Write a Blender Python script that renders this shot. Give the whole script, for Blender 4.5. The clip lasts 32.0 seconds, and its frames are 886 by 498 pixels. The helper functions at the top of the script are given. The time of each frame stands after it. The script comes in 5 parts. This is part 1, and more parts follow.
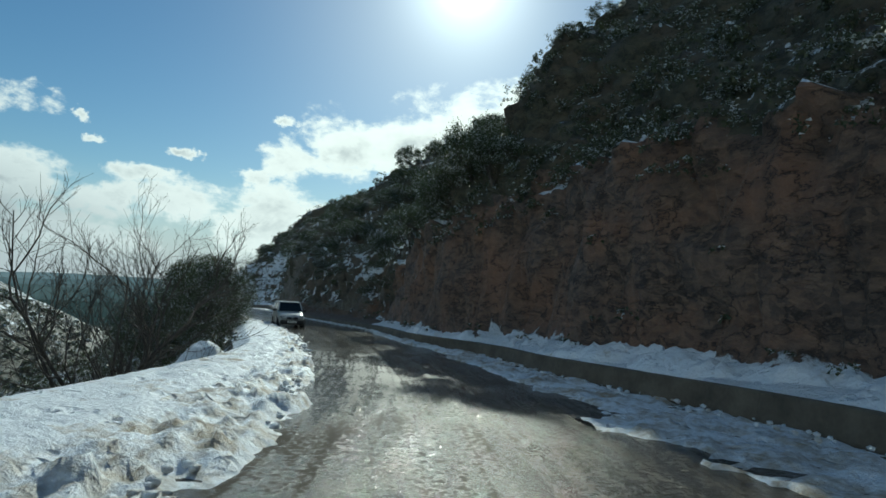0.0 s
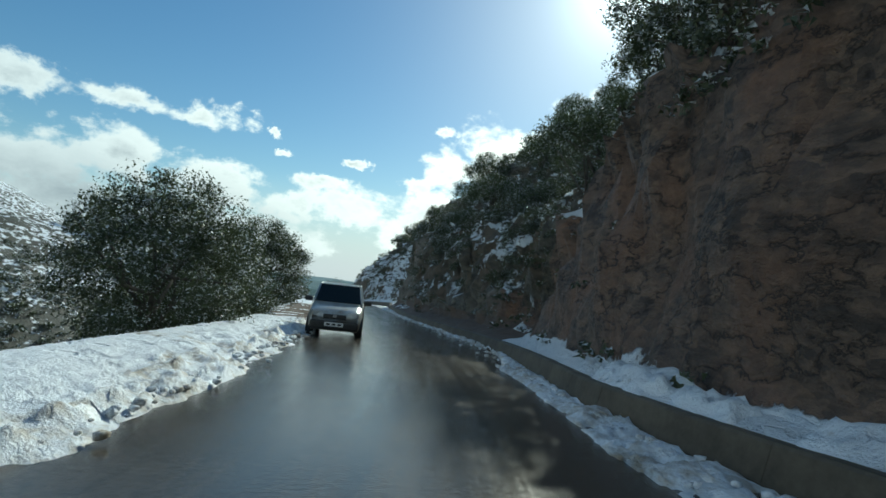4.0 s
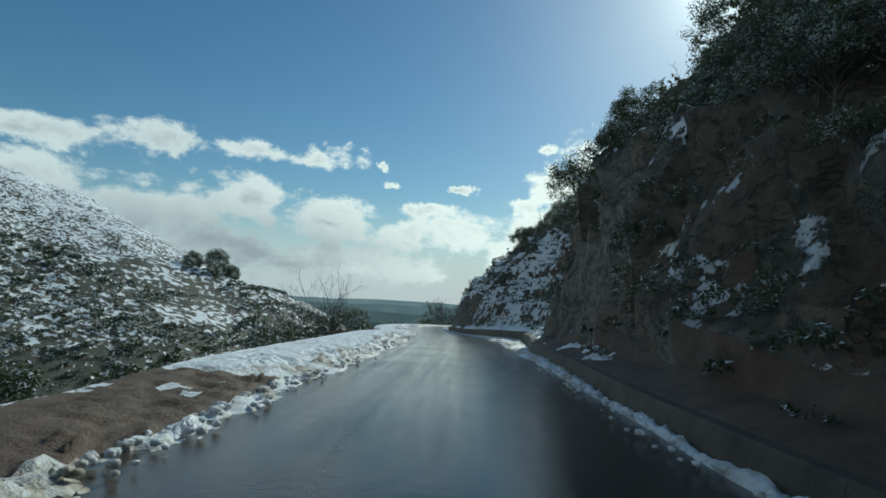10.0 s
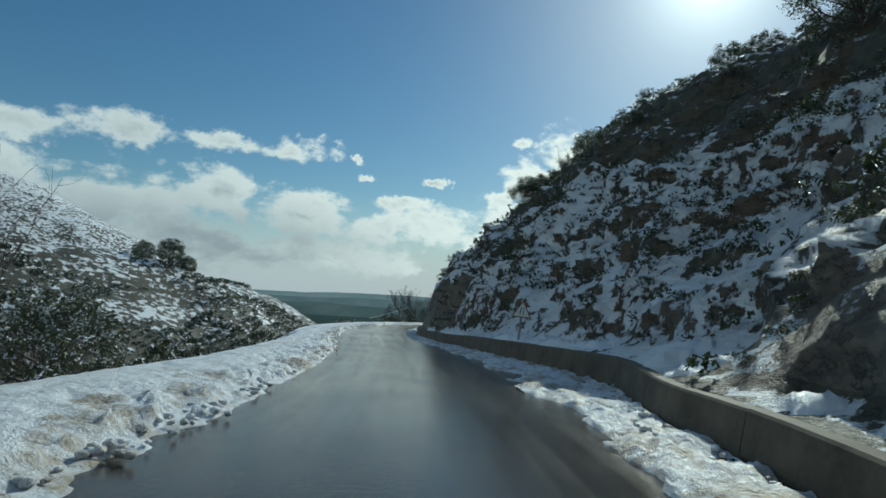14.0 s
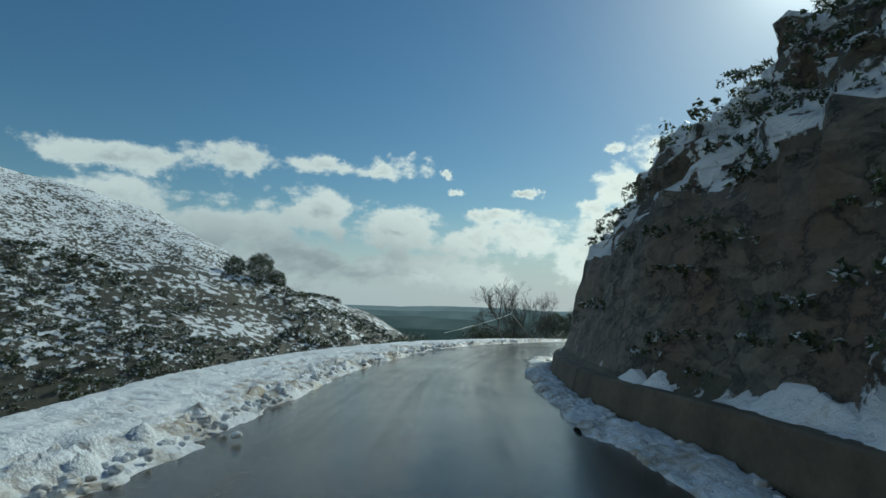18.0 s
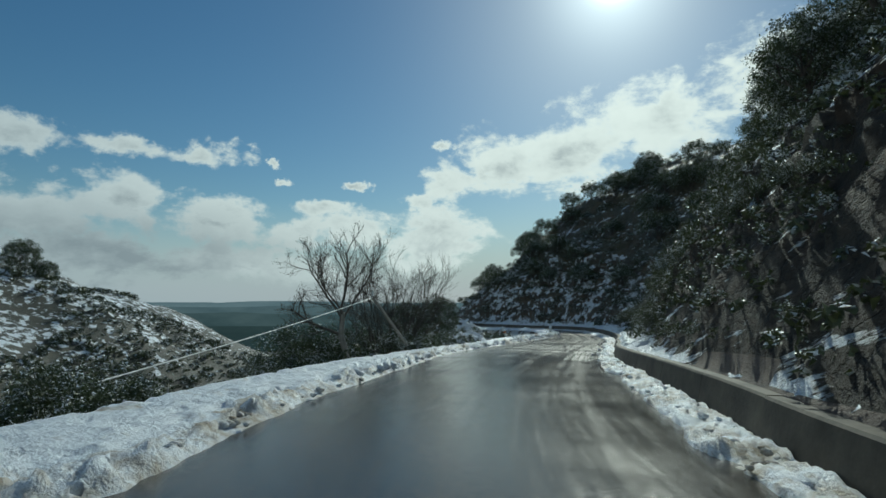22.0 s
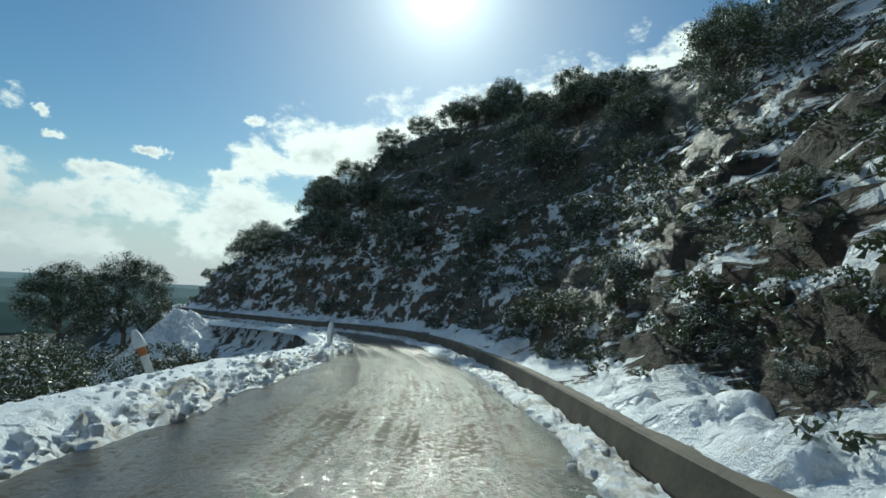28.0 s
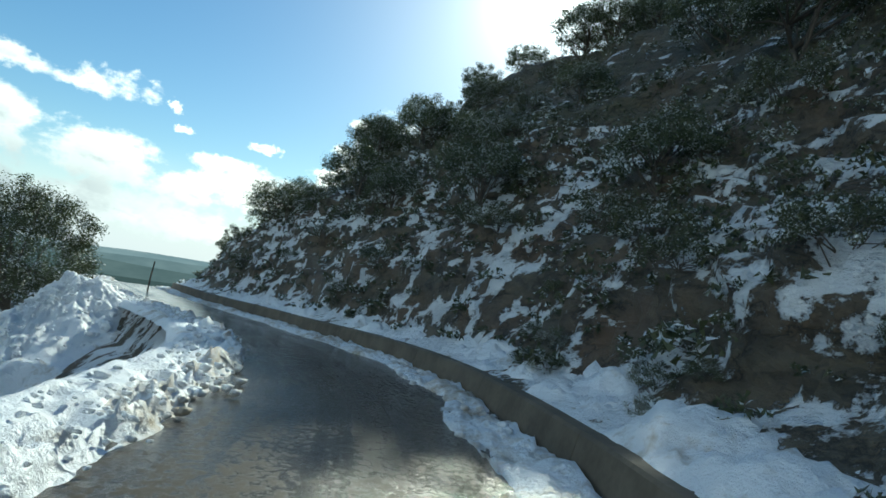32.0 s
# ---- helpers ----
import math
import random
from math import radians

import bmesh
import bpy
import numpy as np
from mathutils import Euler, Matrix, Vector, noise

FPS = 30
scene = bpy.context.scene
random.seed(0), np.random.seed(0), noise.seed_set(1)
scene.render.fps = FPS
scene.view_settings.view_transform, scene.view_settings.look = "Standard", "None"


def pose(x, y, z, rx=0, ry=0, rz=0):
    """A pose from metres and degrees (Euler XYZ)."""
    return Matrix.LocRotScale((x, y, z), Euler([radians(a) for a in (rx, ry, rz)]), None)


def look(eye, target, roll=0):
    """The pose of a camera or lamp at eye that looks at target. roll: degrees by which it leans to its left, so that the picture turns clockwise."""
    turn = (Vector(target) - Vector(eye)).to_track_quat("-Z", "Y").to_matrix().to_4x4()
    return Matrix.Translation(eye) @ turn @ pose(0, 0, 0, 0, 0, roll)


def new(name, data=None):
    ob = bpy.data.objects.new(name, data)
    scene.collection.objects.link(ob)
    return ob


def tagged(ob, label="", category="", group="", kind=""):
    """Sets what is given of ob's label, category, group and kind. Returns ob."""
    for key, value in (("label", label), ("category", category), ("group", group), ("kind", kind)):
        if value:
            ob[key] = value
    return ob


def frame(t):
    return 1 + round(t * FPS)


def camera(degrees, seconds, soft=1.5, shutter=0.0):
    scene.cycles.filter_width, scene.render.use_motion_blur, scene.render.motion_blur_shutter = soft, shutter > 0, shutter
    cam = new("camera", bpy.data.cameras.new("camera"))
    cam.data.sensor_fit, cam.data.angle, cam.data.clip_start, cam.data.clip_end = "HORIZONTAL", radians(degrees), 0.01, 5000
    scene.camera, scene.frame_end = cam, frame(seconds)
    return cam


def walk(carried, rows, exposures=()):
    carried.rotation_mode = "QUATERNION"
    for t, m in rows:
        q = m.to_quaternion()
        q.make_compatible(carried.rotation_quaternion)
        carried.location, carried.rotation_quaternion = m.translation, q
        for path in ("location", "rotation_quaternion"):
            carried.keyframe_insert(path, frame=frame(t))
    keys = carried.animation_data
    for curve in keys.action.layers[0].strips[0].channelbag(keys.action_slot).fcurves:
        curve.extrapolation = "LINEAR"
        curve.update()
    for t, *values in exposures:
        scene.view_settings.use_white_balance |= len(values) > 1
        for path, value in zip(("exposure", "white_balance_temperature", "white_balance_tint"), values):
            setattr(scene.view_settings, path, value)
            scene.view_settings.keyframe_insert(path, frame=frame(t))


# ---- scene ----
# ---------------------------------------------------------------- camera
PATH = [
    (0.0, -2.33, -6.09, 0.22, -28.13, 4.19, 3.58),
    (0.5, -1.28, -4.07, 0.04, -26.83, 4.21, 3.86),
    (1.0, -0.14, -1.86, -0.13, -24.05, 1.75, 3.70),
    (1.5, 0.91, 0.22, -0.28, -22.64, 2.08, 5.66),
    (2.0, 1.92, 2.52, -0.43, -20.66, 1.91, 5.54),
    (2.5, 2.86, 4.63, -0.56, -19.44, 2.43, 5.72),
    (3.0, 3.74, 6.97, -0.67, -16.06, 2.88, 5.82),
    (3.5, 4.52, 9.19, -0.75, -14.07, 2.24, 7.12),
    (4.0, 5.24, 11.63, -0.83, -12.10, 3.66, 6.32),
    (4.5, 5.83, 13.95, -0.90, -9.97, 4.83, 5.60),
    (5.5, 6.83, 18.74, -1.03, -6.33, 5.11, 5.78),
    (6.5, 7.62, 23.75, -1.17, -2.94, 5.35, 6.09),
    (7.0, 7.94, 26.35, -1.25, -0.13, 3.99, 5.65),
    (7.5, 8.19, 29.02, -1.33, -0.19, 4.09, 5.27),
    (8.0, 8.29, 31.71, -1.43, -0.41, 3.43, 4.10),
    (8.5, 8.16, 34.32, -1.54, -1.57, 2.31, 2.85),
    (9.0, 7.99, 36.85, -1.65, -3.19, 2.62, 3.73),
    (9.5, 7.89, 39.55, -1.74, -1.12, 3.53, 3.13),
    (10.0, 7.94, 42.41, -1.80, -0.56, 5.01, 3.39),
    (10.5, 8.00, 45.27, -1.87, -0.73, 6.31, 3.59),
    (11.0, 8.05, 48.03, -1.95, -1.34, 5.50, 1.89),
    (11.5, 8.16, 50.81, -2.02, -0.96, 4.05, 2.37),
    (12.0, 8.31, 53.64, -2.08, -2.68, 3.34, 2.42),
    (12.5, 8.44, 56.42, -2.14, -4.04, 3.86, 1.27),
    (13.0, 8.56, 59.19, -2.21, -2.99, 4.68, 3.09),
    (13.5, 8.86, 61.86, -2.28, -3.63, 4.23, 3.01),
    (14.5, 9.11, 67.55, -2.45, -2.47, 4.84, 3.32),
    (15.5, 9.10, 73.75, -2.68, -1.37, 5.07, 3.59),
    (16.0, 9.08, 77.03, -2.83, -0.02, 3.12, 2.62),
    (16.5, 9.03, 80.44, -3.03, 3.42, 2.79, 3.01),
    (17.0, 8.84, 84.04, -3.24, 3.10, 2.80, 2.59),
    (17.5, 8.60, 87.72, -3.45, 5.19, 4.52, 0.98),
    (18.0, 8.31, 91.35, -3.67, 6.38, 5.34, 1.80),
    (18.5, 7.98, 94.84, -3.87, 6.58, 4.21, 1.98),
    (19.0, 7.66, 97.99, -4.02, 6.60, 4.06, 0.73),
    (19.5, 7.49, 100.91, -4.11, 4.68, 3.13, -0.41),
    (20.0, 7.28, 103.79, -4.19, 2.16, 2.48, -0.97),
    (20.5, 7.18, 106.56, -4.27, -0.66, 1.57, -0.20),
    (21.0, 7.20, 109.25, -4.33, -3.62, 5.47, 0.43),
    (21.5, 7.35, 111.88, -4.39, -7.34, 5.06, 0.34),
    (22.0, 7.71, 114.41, -4.45, -11.25, 4.93, 0.44),
    (22.5, 8.24, 116.73, -4.53, -15.08, 4.54, 1.86),
    (23.0, 8.77, 118.94, -4.61, -19.15, 3.89, 1.76),
    (23.5, 9.57, 121.09, -4.71, -24.20, 5.24, 2.93),
    (24.0, 10.41, 123.30, -4.78, -25.21, 6.08, 1.48),
    (24.5, 11.42, 125.52, -4.85, -24.76, 7.71, 0.49),
    (25.0, 12.34, 127.77, -4.92, -27.00, 7.02, 1.00),
    (25.5, 13.32, 129.89, -5.01, -27.53, 6.17, 0.95),
    (26.0, 14.44, 132.12, -5.09, -28.93, 6.02, 3.09),
    (26.5, 15.49, 134.20, -5.19, -29.23, 4.73, 4.00),
    (27.5, 17.67, 138.00, -5.38, -30.65, 4.76, 3.94),
    (28.5, 19.86, 141.57, -5.58, -31.98, 4.54, 3.86),
    (29.0, 20.93, 143.37, -5.70, -33.31, 4.16, 3.40),
    (29.5, 22.02, 145.12, -5.82, -31.08, 4.63, 4.77),
    (30.0, 23.15, 146.99, -5.92, -32.09, 3.97, 5.85),
    (30.5, 24.18, 148.70, -6.00, -30.38, 3.93, 7.35),
    (31.0, 25.09, 150.48, -6.04, -29.31, 4.39, 6.66),
    (31.5, 25.98, 152.18, -6.05, -24.85, 5.10, 6.07),
    (32.0, 26.76, 153.97, -6.09, -21.69, 4.63, 9.23),
]


def aim(x, y, z, yaw, pitch, roll):
    a, b = radians(yaw), radians(pitch)
    ahead = Vector((-math.sin(a) * math.cos(b), math.cos(a) * math.cos(b), math.sin(b)))
    return look((x, y, z), Vector((x, y, z)) + ahead, roll)


cam = camera(77.7, 32.0, soft=1.6)
walk(cam, [(r[0], aim(*r[1:])) for r in PATH], exposures=[(t, e, k, -10) for t, e, k in ((0, -0.1, 5950), (4, 0.25, 6050), (7, 0.2, 6100), (9, 0.0, 6050), (13, -0.25, 5950), (16, -0.25, 6000), (19, -0.35, 6050), (23, -0.5, 5900), (26, -0.3, 5950), (29, 0.1, 6050), (30, 0.3, 6150), (32, 0.65, 6250))])

# ---------------------------------------------------------------- sky and sun
SUN_AZ, SUN_EL = -29.0, 30.5          # azimuth to the left of +y, elevation
SKY = 0.076
world = bpy.data.worlds.new("sky")
scene.world = world
world.use_nodes = True


class Nodes:
    """Short names for wiring a node tree."""

    def __init__(self, tree):
        self.t = tree

    def put(self, v, socket):
        if isinstance(v, bpy.types.NodeSocket):
            self.t.links.new(v, socket)
        elif v is not None:
            socket.default_value = v

    def add(self, kind, ins=(), **props):
        n = self.t.nodes.new(kind)
        for k, v in props.items():
            setattr(n, k, v)
        for i, v in (ins.items() if isinstance(ins, dict) else enumerate(ins)):
            self.put(v, n.inputs[i])
        return n

    def math(self, op, a, b=None, c=None, clamp=False):
        n = self.add("ShaderNodeMath", [a, b, c], operation=op, use_clamp=clamp)
        return n.outputs[0]

    def vec(self, op, a, b=None, out=0):
        return self.add("ShaderNodeVectorMath", [a, b], operation=op).outputs[out]

    def noise(self, vector, scale, detail=4.0, rough=0.55, out="Fac", distortion=0.0):
        return self.add("ShaderNodeTexNoise", {"Vector": vector, "Scale": scale, "Detail": detail, "Roughness": rough, "Distortion": distortion}).outputs[out]

    def span(self, v, a, b, c=0.0, d=1.0, kind="LINEAR"):
        return self.add("ShaderNodeMapRange", {0: v, 1: a, 2: b, 3: c, 4: d}, interpolation_type=kind).outputs[0]

    def mix(self, f, a, b, blend="MIX"):
        n = self.t.nodes.new("ShaderNodeMix")
        n.data_type, n.blend_type = "RGBA", blend
        self.put(f, n.inputs[0])
        for v, k in ((a, 6), (b, 7)):
            self.put((*v, 1) if isinstance(v, tuple) and len(v) == 3 else v, n.inputs[k])
        return n.outputs[2]


def build_sky():
    t = world.node_tree
    t.nodes.clear()
    g = Nodes(t)
    way = g.add("ShaderNodeTexCoord").outputs["Generated"]
    sky = g.add("ShaderNodeTexSky", sky_type="NISHITA", sun_disc=False, sun_elevation=radians(SUN_EL), sun_rotation=radians(-SUN_AZ),
                altitude=900, air_density=1.25, dust_density=0.7, ozone_density=3.0).outputs[0]
    sep = g.add("ShaderNodeSeparateXYZ", [way])
    x, y, z = sep.outputs
    az = g.math("MULTIPLY", g.math("ARCTAN2", g.math("MULTIPLY", x, -1), y), 57.2958)
    el = g.math("MULTIPLY", g.math("ARCSINE", z), 57.2958)
    at = g.add("ShaderNodeCombineXYZ", [az, el, 0.0]).outputs[0]
    # cloud banks: azimuth, elevation, half width, half height
    banks = [(37, 12, 8, 1.6), (27, 13.4, 7, 1.7), (19.5, 13.3, 6, 1.3), (12.5, 13.1, 3.6, 1.5),
             (40, 7, 14, 3.4), (26, 7, 9, 3.2), (19, 8, 4.6, 3.4), (11, 7, 6.5, 2.6), (26, 3, 14, 3.6), (9, 3, 12, 2.4),
             (4, 6.3, 4, 1.7), (-2.5, 6.5, 5.5, 2.9), (-10, 6, 7, 4.5), (-12, 12, 4.2, 2.6), (-17, 13.4, 5, 4.2),
             (-24, 14.2, 7, 4.6), (-33, 17, 7, 4.6), (-44, 20, 8, 4.4), (-54, 22, 8, 5), (-70, 20, 14, 6),
             (6.6, 13, .8, .42), (5.8, 11.35, 1.0, .40), (-1.7, 11.15, 1.4, .55), (-10.6, 15.5, 1.9, .8), (-8.2, 10.3, 2.8, 1.1), (1.5, 8.6, 4, 1.0)]
    # ragged outlines
    torn = g.vec("SUBTRACT", g.noise(way, 9, 5, 0.6, out="Color"), (0.5, 0.5, 0.5))
    frayed = g.vec("SUBTRACT", g.noise(way, 52, 5, 0.7, out="Color"), (0.5, 0.5, 0.5))
    at = g.vec("ADD", at, g.vec("ADD", g.vec("MULTIPLY", torn, (6, 3.4, 0)), g.vec("MULTIPLY", frayed, (2.2, 1.3, 0))))
    dens = None
    for a, e, w, h in banks:
        d = g.vec("MULTIPLY", g.vec("SUBTRACT", at, (a, e, 0)), (1 / w, 1 / h, 0))
        v = g.math("SUBTRACT", 1.0, g.vec("LENGTH", d, out=1))
        dens = v if dens is None else g.math("MAXIMUM", dens, v)
    # scattered cumulus outside the view, added unseen to brighten the shaded ground
    away = g.span(g.math("ABSOLUTE", g.math("ADD", az, 10)), 62, 80)
    other = g.math("SUBTRACT", g.noise(way, 2.2, 3), g.math("ADD", 0.40, g.math("MULTIPLY", g.span(el, 5, 60), 0.2)))
    dens = g.math("MAXIMUM", dens, g.math("SUBTRACT", g.math("MULTIPLY", g.math("MULTIPLY", other, 4), away), g.math("SUBTRACT", 1.0, away)))
    stretch = g.vec("MULTIPLY", way, (1, 1, 1.7))
    billow = g.noise(stretch, 11, 9, 0.58, distortion=0.25)
    fine = g.noise(stretch, 42, 6, 0.6)
    dens = g.math("ADD", dens, g.math("ADD", g.math("MULTIPLY", g.math("SUBTRACT", billow, 0.5), 2.3), g.math("MULTIPLY", g.math("SUBTRACT", fine, 0.5), 0.75)))
    cover = g.span(dens, 0.02, 0.55, kind="SMOOTHSTEP")
    # white sunlit tops and greyer undersides and cores
    core = g.span(dens, 0.40, 1.30)
    puff = g.noise(g.vec("ADD", stretch, (0.012, -0.012, 0.035)), 11, 7, 0.58, distortion=0.25)
    under = g.span(g.math("SUBTRACT", puff, billow), -0.10, 0.12)
    grey = g.math("MULTIPLY", core, g.math("ADD", 0.18, g.math("MULTIPLY", under, 0.85)))
    # flat grey bases of the far bank over the valley
    base = g.math("MULTIPLY", g.span(el, 9.5, 4.5, 0.0, 0.8), g.span(az, -4, 14))
    grey = g.math("MAXIMUM", grey, g.math("MULTIPLY", base, g.span(billow, 0.36, 0.60, 0.45, 1.0)))
    near = g.vec("DOT_PRODUCT", way, (math.cos(radians(SUN_EL)) * -math.sin(radians(SUN_AZ)), math.cos(radians(SUN_EL)) * math.cos(radians(SUN_AZ)), math.sin(radians(SUN_EL))), out=1)
    lit = g.span(near, 0.6, 0.98, 0.0, 1.0)
    # unseen clouds behind the viewer get the front-lit colour, to fill the shade
    lit = g.math("MAXIMUM", lit, g.span(near, 0.2, -0.6))
    white = g.mix(lit, (0.72, 0.745, 0.775), (1.15, 1.13, 1.09))
    shade = g.mix(lit, (0.27, 0.305, 0.35), (0.50, 0.52, 0.55))
    cloud = g.mix(grey, white, shade)
    blue = g.add("ShaderNodeVectorMath", [sky, None], operation="SCALE")
    blue.inputs["Scale"].default_value = SKY
    haze = g.span(el, 10.0, 0.0, 0.0, 0.85, "SMOOTHSTEP")
    deep = g.add("ShaderNodeHueSaturation", {"Hue": 0.5, "Saturation": 1.18, "Value": 1.0, "Fac": 1.0, "Color": blue.outputs[0]}).outputs[0]
    blue2 = g.mix(haze, deep, (0.54, 0.585, 0.67))
    col = g.mix(cover, blue2, cloud)
    # the bright haze round the sun
    toward = g.math("MAXIMUM", near, 0.0)
    for power, gain in ((2600, 4.0), (260, 0.75), (36, 0.16)):
        glow = g.math("MULTIPLY", g.math("POWER", toward, power), gain)
        col = g.mix(1.0, col, g.add("ShaderNodeCombineXYZ", [glow, glow, g.math("MULTIPLY", glow, 0.97)]).outputs[0], "ADD")
    bg = g.add("ShaderNodeBackground", [col, 1.0])
    g.t.links.new(bg.outputs[0], g.add("ShaderNodeOutputWorld").inputs[0])


build_sky()
sun = new("sun", bpy.data.lights.new("sun", "SUN"))
sun.data.energy, sun.data.angle, sun.data.color = 3.1, radians(0.53), (1.0, 0.94, 0.85)
sun.matrix_world = look((0, 0, 0), (math.sin(radians(SUN_AZ)) * math.cos(radians(SUN_EL)), -math.cos(radians(SUN_AZ)) * math.cos(radians(SUN_EL)), -math.sin(radians(SUN_EL))))

# ---------------------------------------------------------------- the road's line
ROAD = [
    (-20.97, -41.49, 1.26),
    (-15.38, -30.87, 0.54),
    (-9.79, -20.25, -0.17),
    (-4.20, -9.64, -0.90),
    (1.24, 1.06, -1.67),
    (5.36, 12.30, -2.20),
    (7.63, 24.07, -2.55),
    (8.06, 36.03, -2.95),
    (8.07, 48.02, -3.30),
    (8.68, 60.01, -3.60),
    (9.11, 71.99, -3.99),
    (8.83, 83.98, -4.60),
    (7.88, 95.94, -5.25),
    (7.24, 107.92, -5.65),
    (9.14, 119.69, -6.00),
    (13.78, 130.74, -6.42),
    (19.63, 141.21, -6.94),
    (25.60, 151.60, -7.38),
    (28.60, 162.70, -7.60),
    (27.10, 173.00, -8.00),
    (24.30, 183.20, -8.35),
    (21.90, 193.40, -8.60),
    (22.00, 204.00, -9.20),
    (26.60, 214.50, -10.00),
    (34.60, 222.60, -10.80),
]


def spline(points, step):
    """A smooth line through points, at even steps along its plan."""
    p = np.array(points, float)
    p = np.vstack([2 * p[0] - p[1], p, 2 * p[-1] - p[-2]])
    out = []
    for a, b, c, d in zip(p, p[1:], p[2:], p[3:]):
        for u in np.linspace(0, 1, 40, endpoint=False):
            out.append(0.5 * (2 * b + (c - a) * u + (2 * a - 5 * b + 4 * c - d) * u**2 + (3 * b - a - 3 * c + d) * u**3))
    out = np.array(out + [p[-2]])
    run = np.concatenate([[0], np.cumsum(np.hypot(*np.diff(out[:, :2], axis=0).T))])
    at = np.arange(0, run[-1], step)
    return np.stack([np.interp(at, run, out[:, k]) for k in range(3)], -1)


LINE = spline(ROAD, 0.5)
S_FIRST = -46.5
# straight on at both ends
head, tail = LINE[0] - LINE[2], LINE[-1] - LINE[-3]
head[2] = tail[2] = 0
LINE = np.vstack([LINE[0] + head * k / 2 for k in range(200, 0, -1)] + [LINE] + [LINE[-1] + tail * k / 2 for k in range(1, 161)])
S_AT = S_FIRST - 100 + 0.5 * np.arange(len(LINE))
TAN = np.gradient(LINE[:, :2], axis=0)
TAN /= np.linalg.norm(TAN, axis=1, keepdims=True)
SIDE = np.stack([TAN[:, 1], -TAN[:, 0]], -1)      # to the right of the road
FAR_SIDE = np.array([math.cos(radians(-6)), math.sin(radians(-6))])


def table(s, knots, values):
    """Values along the road, eased between knots."""
    s = np.asarray(s, float)
    k = np.clip(np.searchsorted(knots, s) - 1, 0, len(knots) - 2)
    kn, va = np.array(knots, float), np.array(values, float)
    u = np.clip((s - kn[k]) / (kn[k + 1] - kn[k]), 0, 1)
    u = u * u * (3 - 2 * u)
    return va[k] * (1 - u) + va[k + 1] * u


def line_at(s):
    s = np.asarray(s, float)
    return np.stack([np.interp(s, S_AT, LINE[:, k]) for k in range(3)], -1)


def place(s, n, dz=0.0):
    """World place of a point s metres along the road, n to its right, dz above the road."""
    s, n = np.broadcast_arrays(np.asarray(s, float), np.asarray(n, float))
    p = line_at(s)
    side = np.stack([np.interp(s, S_AT, SIDE[:, k]) for k in range(2)], -1)
    u = np.clip((np.abs(n) - 9) / 45, 0, 1)[..., None]
    side = side * (1 - u) + FAR_SIDE * u
    side = side / np.linalg.norm(side, axis=-1, keepdims=True)
    return np.concatenate([p[..., :2] + side * n[..., None], (p[..., 2] + dz)[..., None]], -1)


KNOTS = [-40, 0, 12, 22, 35, 50, 65, 73, 79, 90, 98, 104, 112, 118, 125, 140, 155, 165, 175, 190, 215]
LEFT_EDGE = [-1.9, -1.9, -2.6, -3.0, -2.9, -2.5, -2.4, -2.4, -2.4, -2.6, -2.8, -3.0, -3.0, -3.0, -3.0, -3.4, -3.1, -1.4, -1.2, -1.6, -2.2]
WALL = [6.5, 6.5, 4.2, 2.4, 2.9, 2.9, 2.9, 3.6, 4.6, 3.75, 3.05, 2.55, 2.5, 2.8, 3.3, 2.4, 1.97, 2.12, 2.25, 2.35, 2.5]
BENCH = [1.5, 1.5, 1.2, 0.7, 1.1, 1.1, 0.8, 0.6, 0.9, 0.6, 0.3, 0.15, 0.1, 0.1, 0.2, 0.75, 1.1, 1.0, 0.8, 0.8, 0.8]
CUT_KNOTS = [-40, 0, 12, 22, 35, 50, 63, 68.5, 73.5, 90, 98, 104, 112, 118, 125, 140, 155, 165, 175, 190, 215]
CLIFF_H = [5.5, 5.5, 5.5, 5.5, 3.9, 4.5, 6.3, 6.0, 1.6, 1.5, 4.0, 4.2, 3.8, 2.7, 4.3, 4.0, 3.0, 2.2, 3.2, 4, 4]
CLIFF_D = [0.9, 0.9, 0.8, 0.8, 1.3, 1.1, 1.0, 1.4, 1.2, 1.2, 1.5, 1.3, 1.2, 1.2, 1.7, 2.1, 2.1, 1.6, 1.8, 2, 2]
SLOPE = [1.2, 1.2, 1.2, 1.1, 0.95, 0.95, 1.0, 1.0, 1.0, 1.0, 0.95, 0.9, 0.9, 1.05, 1.3, 1.3, 1.15, 1.02, 1.0, 1.0, 1.0]
WALL_H = [0.5, 0.5, 0.45, 0.36, 0.30, 0.30, 0.34, 0.5, 0.6, 0.6, 0.55, 0.5, 0.48, 0.48, 0.46, 0.40, 0.34, 0.36, 0.38, 0.42, 0.45]
VERGE = [3.2, 3.2, 2.0, 2.2, 2.0, 2.3, 2.5, 2.6, 2.2, 2.2, 2.2, 2.6, 2.6, 2.2, 1.7, 0.8, 1.7, 1.1, 0.9, 1.3, 2.2]

# value noise on arrays
PERM = np.random.RandomState(7).rand(64, 64, 64)


def vnoise(p):
    i = np.floor(p).astype(int)
    u = p - i
    u = u * u * (3 - 2 * u)
    r = 0
    for dx in (0, 1):
        for dy in (0, 1):
            for dz in (0, 1):
                w = (u[..., 0] if dx else 1 - u[..., 0]) * (u[..., 1] if dy else 1 - u[..., 1]) * (u[..., 2] if dz else 1 - u[..., 2])
                r = r + w * PERM[(i[..., 0] + dx) % 64, (i[..., 1] + dy) % 64, (i[..., 2] + dz) % 64]
    return r - 0.5


